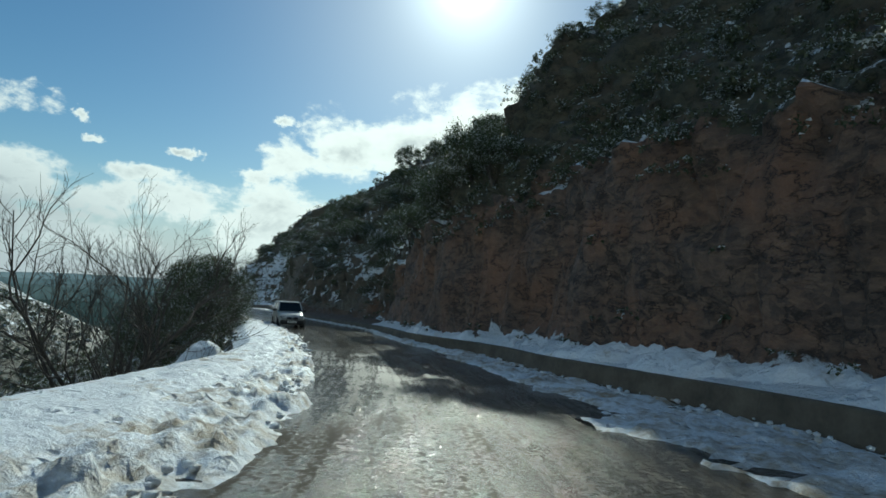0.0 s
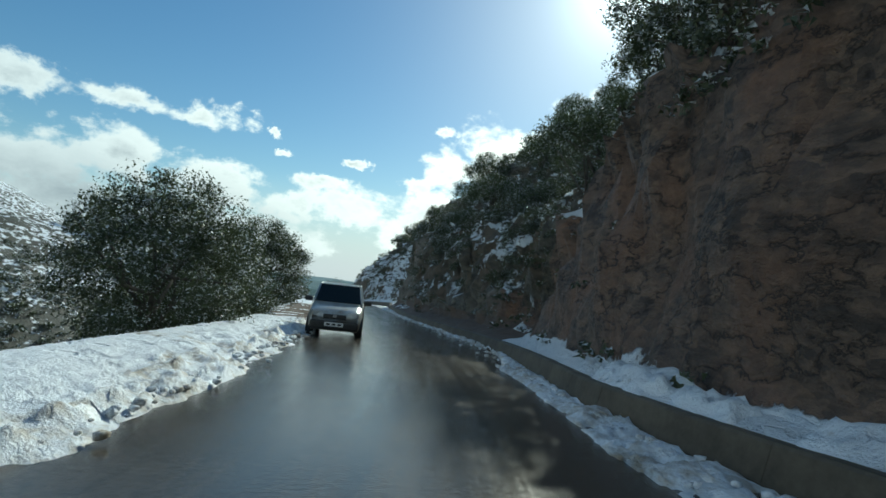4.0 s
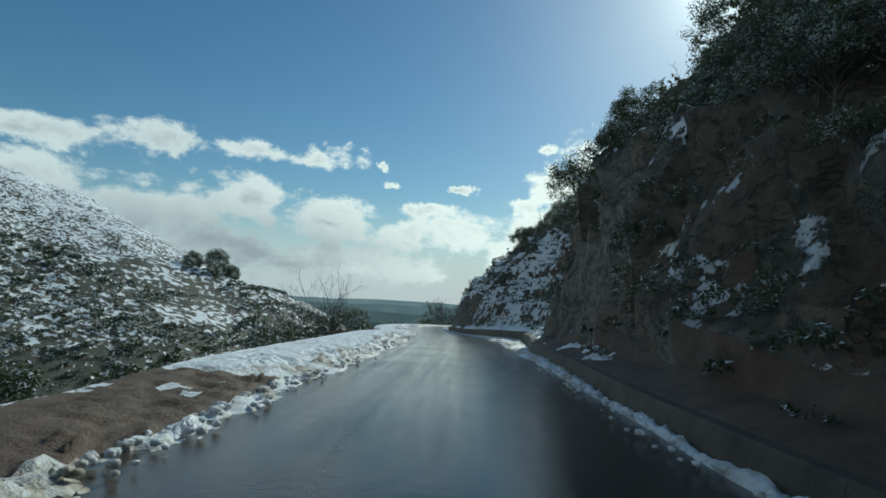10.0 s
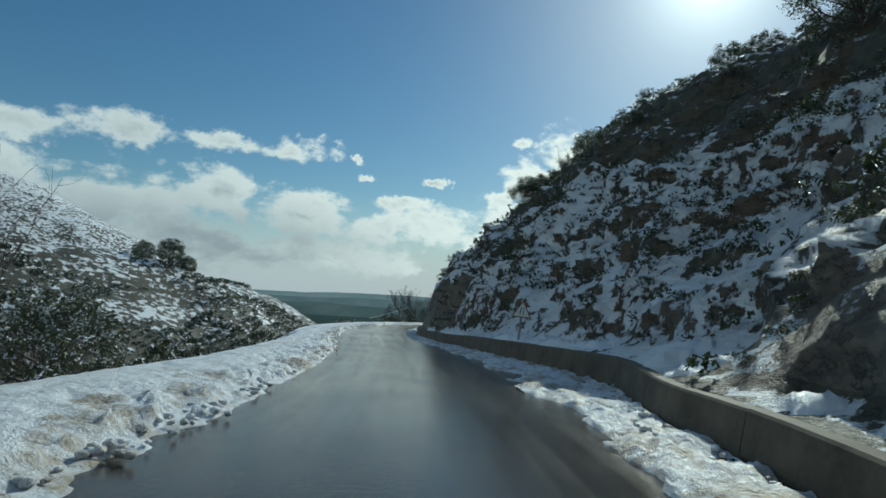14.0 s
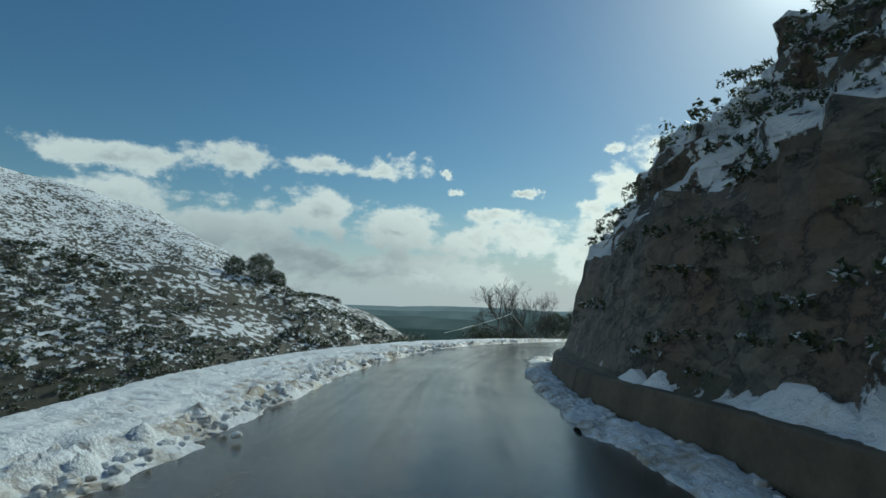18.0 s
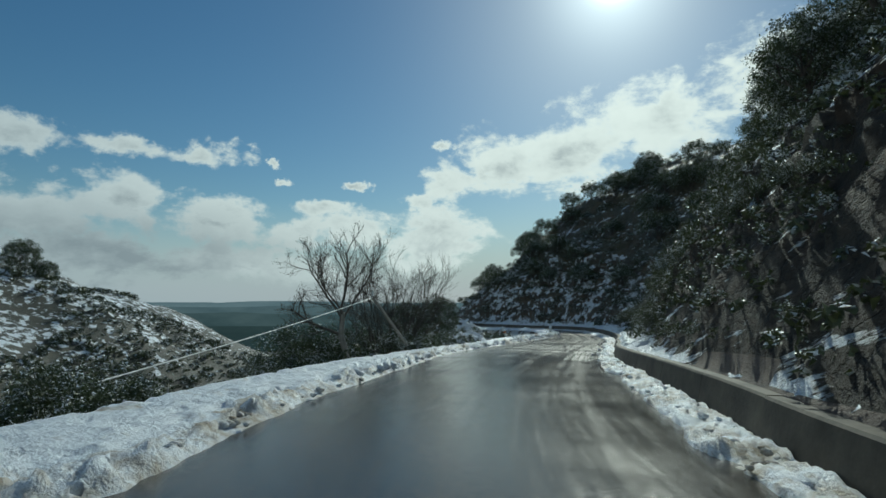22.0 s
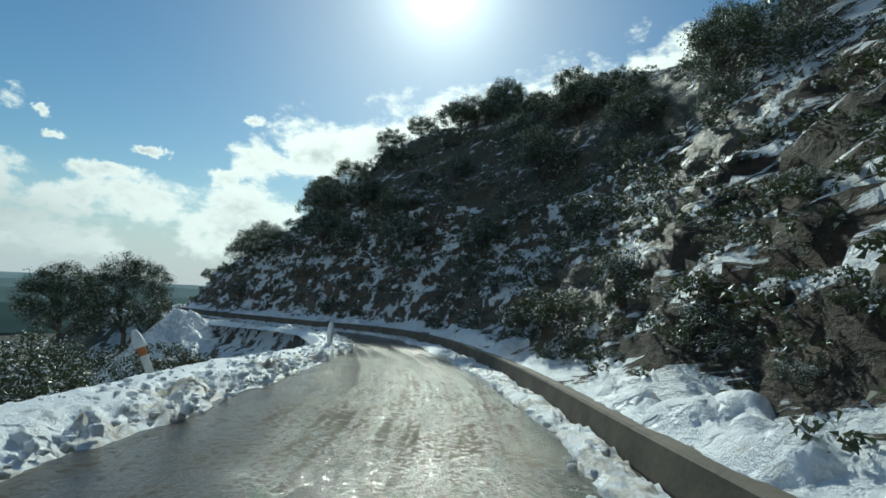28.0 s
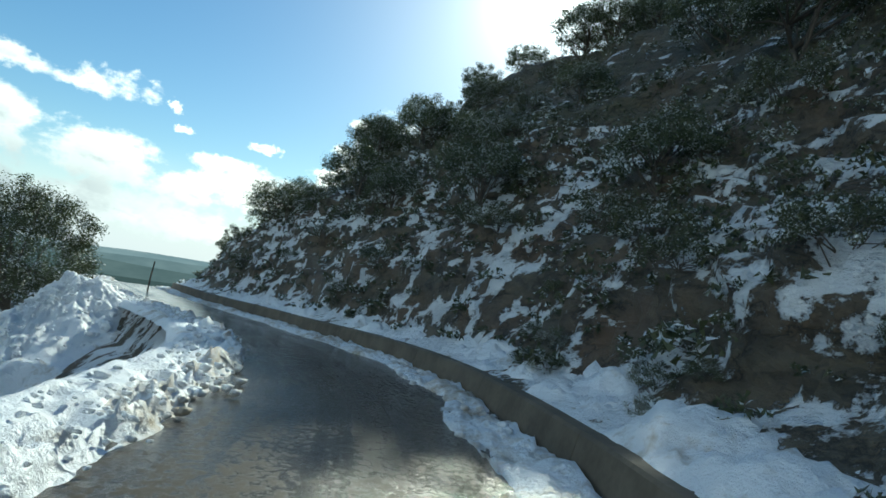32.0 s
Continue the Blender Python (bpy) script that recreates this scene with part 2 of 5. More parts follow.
def fbm(p, octaves=4, gain=0.5):
    r, a = 0, 1.0
    for k in range(octaves):
        r = r + a * vnoise(p * 2.0**k + 17.3 * k)
        a *= gain
    return r


def ground_dz(s, n):
    """Height of the ground over the road's line."""
    s, n = np.broadcast_arrays(np.asarray(s, float), np.asarray(n, float))
    w, b = table(s, KNOTS, WALL), table(s, KNOTS, BENCH)
    ch, cd, hw = table(s, CUT_KNOTS, CLIFF_H), table(s, CUT_KNOTS, CLIFF_D), table(s, KNOTS, WALL_H)
    m = table(s, KNOTS, SLOPE)
    r = n - w - 0.28
    bench = hw - 0.04 + 0.35 * np.clip(r, 0, None)
    c = r - b
    up = bench
    u = np.clip(c / cd, 0, 1)
    up = np.where(c > 0, hw - 0.04 + 0.35 * b + ch * (0.85 * u + 0.15 * u * u * (3 - 2 * u)), up)
    far = np.clip(c - cd, 0, None)
    crest = table(s, [10, 16, 19, 22.5], [0, 0.7, 1.1, 0])
    rise = crest * np.minimum(far, 3.5) + m * np.minimum(far, 13) + 0.5 * np.clip(far - 13, 0, 12) + 0.1 * np.clip(far - 25, 0, None)
    up = (up + rise) * table(s, [-40, 186, 194, 200, 206, 214], [1, 1, 0.95, 0.75, 0.4, 0.05])
    right = np.where(r > 0, up, -0.06 * (n > -20))
    le, v = table(s, KNOTS, LEFT_EDGE), table(s, KNOTS, VERGE)
    d = (le - v) - n
    steep = table(s, [-40, 160, 166, 186, 192], [0, 0, 0.8, 0.8, 0])
    down = -steep * np.clip(d / 0.12, 0, 1) - 0.25 * np.clip(d, 0, 1) - 0.95 * np.clip(d - 0.8, 0, 9) - 0.62 * np.clip(d - 9.8, 0, 30) - 0.45 * np.clip(d - 39.8, 0, None)
    fall = 0.5 * np.clip(s - 192, 0, 40) * np.clip((-n - 5) / 5, 0, 1)
    return np.where(d > 0, down - 0.06, right) - 0.1 * np.clip(s - 225, 0, None) - fall


def rough(s, n, p):
    """Uneven ground: big on the rock cut, small by the road."""
    w = table(s, KNOTS, WALL)
    r = np.clip((n - w - 0.5) / 1.5, 0, 1)
    le, v = table(s, KNOTS, LEFT_EDGE), table(s, KNOTS, VERGE)
    l = np.clip(((le - v) - n) / 2.0, 0, 1)
    big = 1.5 * fbm(p * 0.16, 3) * np.clip((n - w - 2.0) / 6, 0, 1)
    calm = table(s, [112, 122], [1.0, 0.42])
    strata = (p[..., 2] * 1.5 + (p[..., 0] + p[..., 1]) * 0.42 + 1.6 * fbm(p * 0.5 + 12, 3))
    slab = (1 - calm) * 0.48 * ((strata - np.floor(strata)) - 0.5)
    rock = slab + calm * 1.25 * fbm(p * np.array([0.55, 0.55, 0.8]), 5, 0.58)
    crag = 0.45 * np.clip(calm + 0.3, 0, 1) * (0.5 - np.abs(fbm(p * 1.3 + 50, 3))) - 0.2
    # broken ledges
    q = p[..., 2] * 0.62 + 1.3 * fbm(p * 0.3 + 70, 3)
    saw = (q - np.floor(q)) - 0.5
    keep = 1 - 0.75 * table(s, [70, 77, 101, 105, 116, 124], [0, 1, 1, 0, 0, 1])
    shelf = 0.85 * keep * saw * (0.4 + np.clip(fbm(p * 0.5 + 90, 2) + 0.3, 0, 1)) * np.clip(1 - (n - w - 6) / 6, 0.3, 1)
    # angular blocks standing proud of one another
    cell = np.floor(p * np.array([0.8, 0.8, 1.1]) + 0.9 * fbm(p * 0.6 + 30, 3)[..., None]).astype(int)
    block = table(s, [100, 118, 122], [0.28, 0.28, 0.2]) * (PERM[cell[..., 0] % 64, cell[..., 1] % 64, cell[..., 2] % 64] - 0.5) * np.clip(1 - (n - w - 7) / 4, 0, 1) * keep
    return r * (big + rock + crag + shelf + block), l * (1.6 * fbm(p * 0.12 + 9, 4))


# ---------------------------------------------------------------- mesh helpers
def grid_mesh(name, pts, mats, slot=None, smooth=True):
    """A mesh from a grid of places (rows, columns, 3)."""
    r, c = pts.shape[:2]
    i = np.arange(r * c).reshape(r, c)
    q = np.stack([i[:-1, :-1], i[:-1, 1:], i[1:, 1:], i[1:, :-1]], -1).reshape(-1, 4)
    return quads_mesh(name, pts.reshape(-1, 3), q, mats, slot, smooth)


def quads_mesh(name, verts, quads, mats, slot=None, smooth=False):
    me = bpy.data.meshes.new(name)
    k = quads.shape[1]
    me.vertices.add(len(verts))
    me.vertices.foreach_set("co", np.ascontiguousarray(verts, np.float32).ravel())
    me.loops.add(quads.size)
    me.loops.foreach_set("vertex_index", np.ascontiguousarray(quads, np.int32).ravel())
    me.polygons.add(len(quads))
    me.polygons.foreach_set("loop_start", np.arange(0, quads.size, k, dtype=np.int32))
    me.polygons.foreach_set("use_smooth", np.full(len(quads), smooth))
    if slot is not None:
        me.polygons.foreach_set("material_index", np.ascontiguousarray(slot, np.int32))
    me.update(calc_edges=True)
    for m in mats:
        me.materials.append(m)
    return me


def part(name, bm, material, parent, label=""):
    """Link a bmesh, or a mesh, as one mesh object under a thing or part."""
    me = bm
    if isinstance(bm, bmesh.types.BMesh):
        me = bpy.data.meshes.new(name)
        bm.to_mesh(me)
        bm.free()
        me.materials.append(material)
    ob = new(name, me)
    ob.parent = parent
    if label:
        ob["label"] = label
    return ob


def thing(name, m, label, category, group="", kind=""):
    ob = new(name)
    ob.matrix_world = m
    return tagged(ob, label, category, group, kind)


# ---------------------------------------------------------------- materials
def material(name):
    m = bpy.data.materials.new(name)
    m.use_nodes = True
    m.node_tree.nodes.clear()
    g = Nodes(m.node_tree)
    b = g.add("ShaderNodeBsdfPrincipled")
    out = g.add("ShaderNodeOutputMaterial")
    g.t.links.new(b.outputs[0], out.inputs[0])
    return m, g, b


def bump(g, b, height, strength=0.5, distance=0.02, normal=None):
    n = g.add("ShaderNodeBump", {"Strength": strength, "Distance": distance, "Height": height, "Normal": normal})
    g.t.links.new(n.outputs[0], b.inputs["Normal"])
    return n


def where(g):
    return g.add("ShaderNodeNewGeometry").outputs["Position"]


def upness(g):
    geo = g.add("ShaderNodeNewGeometry").outputs["Normal"]
    return g.add("ShaderNodeSeparateXYZ", [geo]).outputs[2]


SNOW = (0.80, 0.83, 0.87)


def asphalt_material():
    m, g, b = material("wet_asphalt")
    p = where(g)
    lane = g.add("ShaderNodeUVMap").outputs[0]      # x across, y along the road
    grit = g.noise(p, 55, 3, 0.7)
    stone = g.noise(p, 17, 4, 0.65)
    ruts = g.noise(g.vec("MULTIPLY", lane, (2.3, 0.035, 0)), 1.0, 4, 0.6)
    drag = g.noise(g.vec("MULTIPLY", lane, (7.0, 0.35, 0)), 1.0, 5, 0.65)
    patch = g.noise(p, 0.45, 5, 0.62)
    film = g.math("ADD", g.math("MULTIPLY", ruts, 0.55), g.math("ADD", g.math("MULTIPLY", drag, 0.35), g.math("MULTIPLY", patch, 0.5)))
    mud = g.span(film, 0.53, 0.76)
    dry = g.mix(grit, (0.030, 0.028, 0.026), (0.078, 0.072, 0.066))
    col = g.mix(mud, dry, g.mix(stone, (0.054, 0.046, 0.036), (0.102, 0.088, 0.071)))
    # crushed slush left between the wheel tracks
    lumps = g.noise(p, 13, 5, 0.7)
    left = g.math("ADD", g.math("MULTIPLY", ruts, 0.7), g.math("ADD", g.math("MULTIPLY", lumps, 0.75), g.math("MULTIPLY", drag, 0.15)))
    slush = g.span(left, 0.98, 1.08)
    col = g.mix(g.math("MULTIPLY", slush, 0.45), col, (0.38, 0.36, 0.33))
    g.put(col, b.inputs["Base Color"])
    # wet glints between dull mud grains; churned slush on two stretches, a smooth wet film elsewhere
    along = g.add("ShaderNodeSeparateXYZ", [lane]).outputs[1]
    churn = g.math("MAXIMUM", g.span(along, 16, 0), g.math("MULTIPLY", g.span(along, 132, 150), g.span(along, 174, 160)))
    dull = g.span(g.math("ADD", lumps, g.math("MULTIPLY", g.math("SUBTRACT", film, 0.72), 1.1)), 0.47, 0.56)
    wet_r = g.span(g.math("ADD", film, g.math("MULTIPLY", lumps, 0.25)), 0.70, 1.0, 0.10, 0.26)
    g.put(g.add("ShaderNodeMix", {0: churn, 2: wet_r, 3: g.span(dull, 0, 1, 0.12, 0.72)}).outputs[0], b.inputs["Roughness"])
    g.put(g.math("SUBTRACT", g.span(churn, 0, 1, 0.55, 0.5), g.math("MULTIPLY", g.math("MULTIPLY", dull, churn), 0.46)), b.inputs["Specular IOR Level"])
    b.inputs["IOR"].default_value = 1.36
    h = g.math("ADD", g.math("MULTIPLY", grit, 0.35), g.math("ADD", g.math("MULTIPLY", stone, 0.8), g.math("ADD", g.math("MULTIPLY", drag, 0.8), g.math("MULTIPLY", lumps, 1.5))))
    bump(g, b, h, g.span(churn, 0, 1, 0.12, 0.5), 0.018)
    return m


def snow_material(name, dirt):
    m, g, b = material(name)
    p = where(g)
    clods = g.noise(p, 5.5, 6, 0.62)
    grain = g.noise(p, 40, 4, 0.6)
    stain = g.noise(p, 1.1, 5, 0.6)
    slush = g.noise(p, 6, 4, 0.6)
    warped = g.vec("ADD", p, g.vec("MULTIPLY", g.vec("SUBTRACT", g.noise(p, 2.0, 3, out="Color"), (0.5, 0.5, 0.5)), (0.7, 0.7, 0.0)))
    dents = g.add("ShaderNodeTexVoronoi", {"Vector": g.vec("MULTIPLY", warped, (1, 1, 0.2)), "Scale": 2.1}).outputs["Distance"]
    trodden = g.span(g.noise(p, 0.8, 3), 0.46, 0.58)
    steps = g.math("MULTIPLY", g.math("MULTIPLY", g.span(dents, 0.30, 0.14, kind="SMOOTHSTEP"), trodden), -0.9)
    d = g.span(g.math("ADD", stain, g.math("MULTIPLY", g.math("SUBTRACT", slush, 0.5), 0.6)), 0.64 - dirt, 0.90 - dirt)
    g.put(g.mix(d, SNOW, (0.36, 0.30, 0.22)), b.inputs["Base Color"])
    b.inputs["Roughness"].default_value = 0.5
    b.inputs["Specular IOR Level"].default_value = 0.35
    bump(g, b, g.math("ADD", steps, g.math("ADD", clods, g.math("MULTIPLY", grain, 0.22))), 0.8, 0.10)
    return m


def rock_material(name, dark, light, red, snow_at, snow_amount, lean=1.0, speck=1.5, gloss=0.62, snow_line=0.0, layered=False):
    """Cracked rock and earth with snow lying where it is flat enough."""
    m, g, b = material(name)
    p = where(g)
    n1 = g.noise(p, 0.5, 6, 0.6)
    n2 = g.noise(g.vec("MULTIPLY", p, (1, 1, 2.2)), 2.6, 7, 0.65)
    n3 = g.noise(p, 14, 5, 0.65)
    warped = g.vec("ADD", g.vec("MULTIPLY", p, (1, 1, 1.5)), g.vec("MULTIPLY", g.noise(p, 0.9, 4, out="Color"), (1.3, 1.3, 1.3)))
    cracks = g.math("ABSOLUTE", g.math("SUBTRACT", g.noise(g.vec("MULTIPLY", p, (1, 1, 1.7)), 0.8, 7, 0.62), 0.5))
    block = g.add("ShaderNodeTexVoronoi", {"Vector": warped, "Scale": 3.4})
    tone = g.add("ShaderNodeSeparateXYZ", [block.outputs["Color"]]).outputs[0]
    open_crack = g.span(cracks, 0.0, 0.035)
    col = g.mix(g.span(g.math("ADD", g.math("MULTIPLY", n2, 0.75), g.math("MULTIPLY", tone, 0.25)), 0.34, 0.66), dark, light)
    col = g.mix(g.span(n1, 0.45, 0.66), col, red)
    col = g.mix(g.span(cracks, 0.0, 0.016), tuple(0.5 * c for c in dark), col)
    col = g.mix(g.math("MULTIPLY", n3, 0.45), col, tuple(0.35 * c for c in dark))
    drift = p
    if layered:
        # snow caught along the dipping beds
        x, y, z = g.add("ShaderNodeSeparateXYZ", [p]).outputs
        both = g.math("ADD", x, y)
        drift = g.add("ShaderNodeCombineXYZ", [g.math("MULTIPLY", g.math("SUBTRACT", x, y), 0.4), g.math("MULTIPLY", both, 0.12), g.math("ADD", g.math("MULTIPLY", z, 2.0), g.math("MULTIPLY", both, 0.56))]).outputs[0]
    lay = g.math("ADD", g.math("MULTIPLY", upness(g), lean), g.math("MULTIPLY", g.math("SUBTRACT", g.noise(drift, speck, 9, 0.68), 0.5), 2.6 * snow_amount))
    lay = g.math("ADD", lay, g.math("MULTIPLY", g.math("SUBTRACT", g.noise(p, speck * 0.22, 3), 0.5), 0.9 * snow_amount))
    if snow_line:
        lay = g.math("ADD", lay, g.span(g.add("ShaderNodeSeparateXYZ", [p]).outputs[2], -10, 130, 0, snow_line))
        lay = g.math("ADD", lay, g.span(g.add("ShaderNodeSeparateXYZ", [p]).outputs[2], -60, -22, -0.45, 0))
    cov = g.span(lay, snow_at, snow_at + 0.07, kind="SMOOTHSTEP")
    g.put(g.mix(cov, col, SNOW), b.inputs["Base Color"])
    g.put(g.span(cov, 0, 1, gloss, 0.6), b.inputs["Roughness"])
    h = g.math("ADD", g.math("MULTIPLY", n2, 0.7), g.math("ADD", g.math("MULTIPLY", n3, 0.22), g.math("MULTIPLY", cov, 0.30)))
    h = g.math("ADD", h, g.math("ADD", g.math("MULTIPLY", open_crack, 0.22), g.math("MULTIPLY", tone, 0.14)))
    bump(g, b, h, 1.0, 0.22)
    return m


def leaf_material(name, dark, light, snow, rim=0.5):
    m, g, b = material(name)
    p = where(g)
    r = g.add("ShaderNodeNewGeometry").outputs["Random Per Island"]
    col = g.mix(r, dark, light)
    up = g.math("ABSOLUTE", upness(g))
    lay = g.math("ADD", g.math("MULTIPLY", up, 0.6), g.math("ADD", g.math("MULTIPLY", g.noise(p, 1.7, 3), 1.2), g.math("MULTIPLY", r, 0.35)))
    cov = g.span(lay, 1.52 - snow, 1.60 - snow)
    col = g.mix(cov, col, SNOW)
    g.put(col, b.inputs["Base Color"])
    b.inputs["Roughness"].default_value = rim
    # thin leaves let some light through
    thin = g.add("ShaderNodeBsdfTranslucent", {"Color": g.mix(0.55, col, (0.11, 0.14, 0.03))})
    both = g.add("ShaderNodeMixShader", {0: 0.14, 1: b.outputs[0], 2: thin.outputs[0]})
    out = next(n for n in g.t.nodes if n.bl_idname == "ShaderNodeOutputMaterial")
    g.t.links.new(both.outputs[0], out.inputs[0])
    return m


def plain_material(name, a, c, rough_at=0.6, metal=0.0, scale=6.0, dent=0.3, deep=0.01):
    m, g, b = material(name)
    p = g.add("ShaderNodeTexCoord").outputs["Object"]
    n = g.noise(p, scale, 6, 0.62)
    f = g.noise(p, scale * 9, 4, 0.6)
    g.put(g.mix(g.span(g.math("ADD", n, g.math("MULTIPLY", f, 0.25)), 0.4, 0.85), a, c), b.inputs["Base Color"])
    b.inputs["Roughness"].default_value, b.inputs["Metallic"].default_value = rough_at, metal
    bump(g, b, g.math("ADD", n, f), dent, deep)
    return m


ASPHALT = asphalt_material()
SNOW_CLEAN = snow_material("verge_snow", 0.03)
SNOW_DIRTY = snow_material("slush_snow", 0.205)
ROCK_RED = rock_material("red_rock", (0.085, 0.062, 0.048), (0.27, 0.175, 0.12), (0.30, 0.16, 0.095), 0.66, 0.38)
ROCK_GREY = rock_material("grey_rock", (0.085, 0.080, 0.066), (0.28, 0.245, 0.19), (0.22, 0.155, 0.105), 0.66, 0.52)
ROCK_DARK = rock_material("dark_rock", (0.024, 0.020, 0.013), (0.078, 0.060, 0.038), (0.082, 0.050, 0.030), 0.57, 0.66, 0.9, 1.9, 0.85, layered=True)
SOIL = plain_material("wet_red_soil", (0.06, 0.040, 0.028), (0.15, 0.102, 0.072), 0.75, 0, 2.2, 0.8, 0.03)
SLOPE_SNOW = rock_material("snowy_slope", (0.075, 0.065, 0.045), (0.18, 0.15, 0.10), (0.17, 0.11, 0.07), 0.07, 0.62, 0.30, 1.4)
SLOPE_MIX = rock_material("half_snowy_slope", (0.065, 0.058, 0.040), (0.17, 0.14, 0.095), (0.16, 0.105, 0.065), 0.25, 0.72, 0.40, 1.35)
SLOPE_SCRUB = rock_material("scrub_slope", (0.06, 0.06, 0.037), (0.14, 0.125, 0.075), (0.14, 0.10, 0.06), 0.50, 0.72, 0.5, 1.6)
CONCRETE = plain_material("concrete", (0.050, 0.041, 0.028), (0.15, 0.122, 0.086), 0.75, 0, 1.4, 0.4, 0.01)
BARK = plain_material("bark", (0.05, 0.042, 0.035), (0.15, 0.13, 0.11), 0.85, 0, 5, 0.8, 0.02)
LEAF_OAK = leaf_material("oak_leaves", (0.032, 0.046, 0.022), (0.085, 0.108, 0.050), 0.25)
LEAF_SCRUB = leaf_material("scrub_leaves", (0.038, 0.050, 0.024), (0.090, 0.100, 0.048), 0.27)

# ---------------------------------------------------------------- ground
def s_steps():
    return np.concatenate([np.arange(-130, -20, 3.0), np.arange(-20, 216, 0.32), np.arange(216, 285, 3.0)])


def build_ground():
    s = s_steps()
    le, v, w = table(s, KNOTS, LEFT_EDGE), table(s, KNOTS, VERGE), table(s, KNOTS, WALL)
    # columns: left slope, verge and road, then the cut and the hillside, following their lines
    ul = -np.concatenate([np.arange(0, 10, 0.5), 10 * 1.13 ** np.arange(0, 18)])[::-1]
    ur = np.concatenate([np.arange(0, 7.0, 0.17), 7.0 * 1.035 ** np.arange(1, 78)])
    cols = [(le - v)[:, None] + ul[None], (le - 0.3)[:, None], (w * 0)[:, None] + 0.0, (w + 0.14)[:, None], (w + 0.29)[:, None] + ur[None]]
    n = np.concatenate(cols, 1)
    ss = np.broadcast_to(s[:, None], n.shape)
    dz = ground_dz(ss, n)
    p = place(ss, n, dz)
    push, lift = rough(ss, n, p)
    side = np.stack([np.interp(ss, S_AT, SIDE[:, k]) for k in range(2)], -1)
    p[..., :2] -= side * (push * 0.8)[..., None]
    p[..., 2] += push * 0.45 + lift
    # what covers each stretch: 0 red rock, 1 grey rock, 2 snowy slope, 3 scrub
    sm, nm = 0.5 * (ss[:-1, :-1] + ss[1:, 1:]), 0.5 * (n[:-1, :-1] + n[1:, 1:])
    wm, bm_, dm = table(sm, KNOTS, WALL), table(sm, KNOTS, BENCH), table(sm, CUT_KNOTS, CLIFF_D)
    q = p[:-1, :-1]
    wob = 3.0 * fbm(q * 0.25 + 31, 3)
    r = nm - wm - bm_ - dm
    slot = np.full(sm.shape, 3)
    cut = (nm > wm) & (r < 1.2 + wob)
    slot[cut] = 1
    slot[cut & (sm < 33 + wob)] = 0
    slot[cut & (sm < 28) & (r > 0.7 + 0.3 * wob)] = 3
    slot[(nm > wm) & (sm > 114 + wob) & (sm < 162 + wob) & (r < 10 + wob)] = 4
    snowy = (nm > wm) & (((sm > 75 + 0.8 * wob) & (sm < 97 + 1.6 * wob) & (r < 7 + wob)) | ((sm > 156 + wob) & (sm < 215) & (r < 4 + 1.5 * wob)) | ((sm > 97) & (sm < 119) & (r > 0.0) & (r < 4.0 + 0.5 * wob)) | ((sm > 30) & (sm < 58) & (r > -0.6) & (r < 4 + wob)))
    ledge = (nm > wm) & (nm < wm + bm_ + 0.35) & (((sm > 30) & (sm < 75)) | ((sm > 100) & (sm < 152)))
    slot[ledge] = 3
    slot[ledge & ((sm < 70) | ((sm > 116) & (sm < 128)))] = 6
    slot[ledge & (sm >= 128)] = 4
    slot[snowy & (sm < 115) & (sm > 60)] = 2
    slot[snowy & ((sm < 60) | (sm > 115))] = 5
    gap = table(sm, KNOTS, LEFT_EDGE) - table(sm, KNOTS, VERGE) - nm
    slot[(nm < 0) & (sm > 158) & (sm < 192) & (nm > -9)] = 5
    slot[(gap > -0.2) & (gap < 0.5) & (sm > 162) & (sm < 190)] = 5
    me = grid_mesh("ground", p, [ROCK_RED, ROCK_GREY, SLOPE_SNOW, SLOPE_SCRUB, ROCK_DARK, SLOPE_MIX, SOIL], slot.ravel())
    tagged(new("ground", me), "rocky hillside cut and scrub slope with patches of snow", "ground", kind="structure")


build_ground()


def ground_at(s, n):
    """World place on the ground."""
    s, n = np.asarray(s, float), np.asarray(n, float)
    p = place(s, n, ground_dz(s, n))
    push, lift = rough(s, n, p)
    side = np.stack([np.interp(s, S_AT, SIDE[:, k]) for k in range(2)], -1)
    p[..., :2] -= side * (push * 0.8)[..., None]
    p[..., 2] += push * 0.45 + lift
    return p


def build_road():
    s = np.arange(-120, 230, 0.5)
    le, w = table(s, KNOTS, LEFT_EDGE) - 0.8, table(s, KNOTS, WALL) + 0.02
    u = np.linspace(0, 1, 9)
    n = le[:, None] * (1 - u) + w[:, None] * u
    crown = -0.012 * np.abs(n)
    p = place(np.broadcast_to(s[:, None], n.shape), n, crown)
    me = grid_mesh("road", p, [ASPHALT])
    lane = me.uv_layers.new(name="lane")
    at = np.stack([n, np.broadcast_to(s[:, None], n.shape)], -1).reshape(-1, 2)
    index = np.zeros(len(me.loops), np.int32)
    me.loops.foreach_get("vertex_index", index)
    lane.data.foreach_set("uv", np.ascontiguousarray(at[index], np.float32).ravel())
    tagged(new("road", me), "wet asphalt mountain road with muddy film and puddles", "road", kind="structure")


build_road()


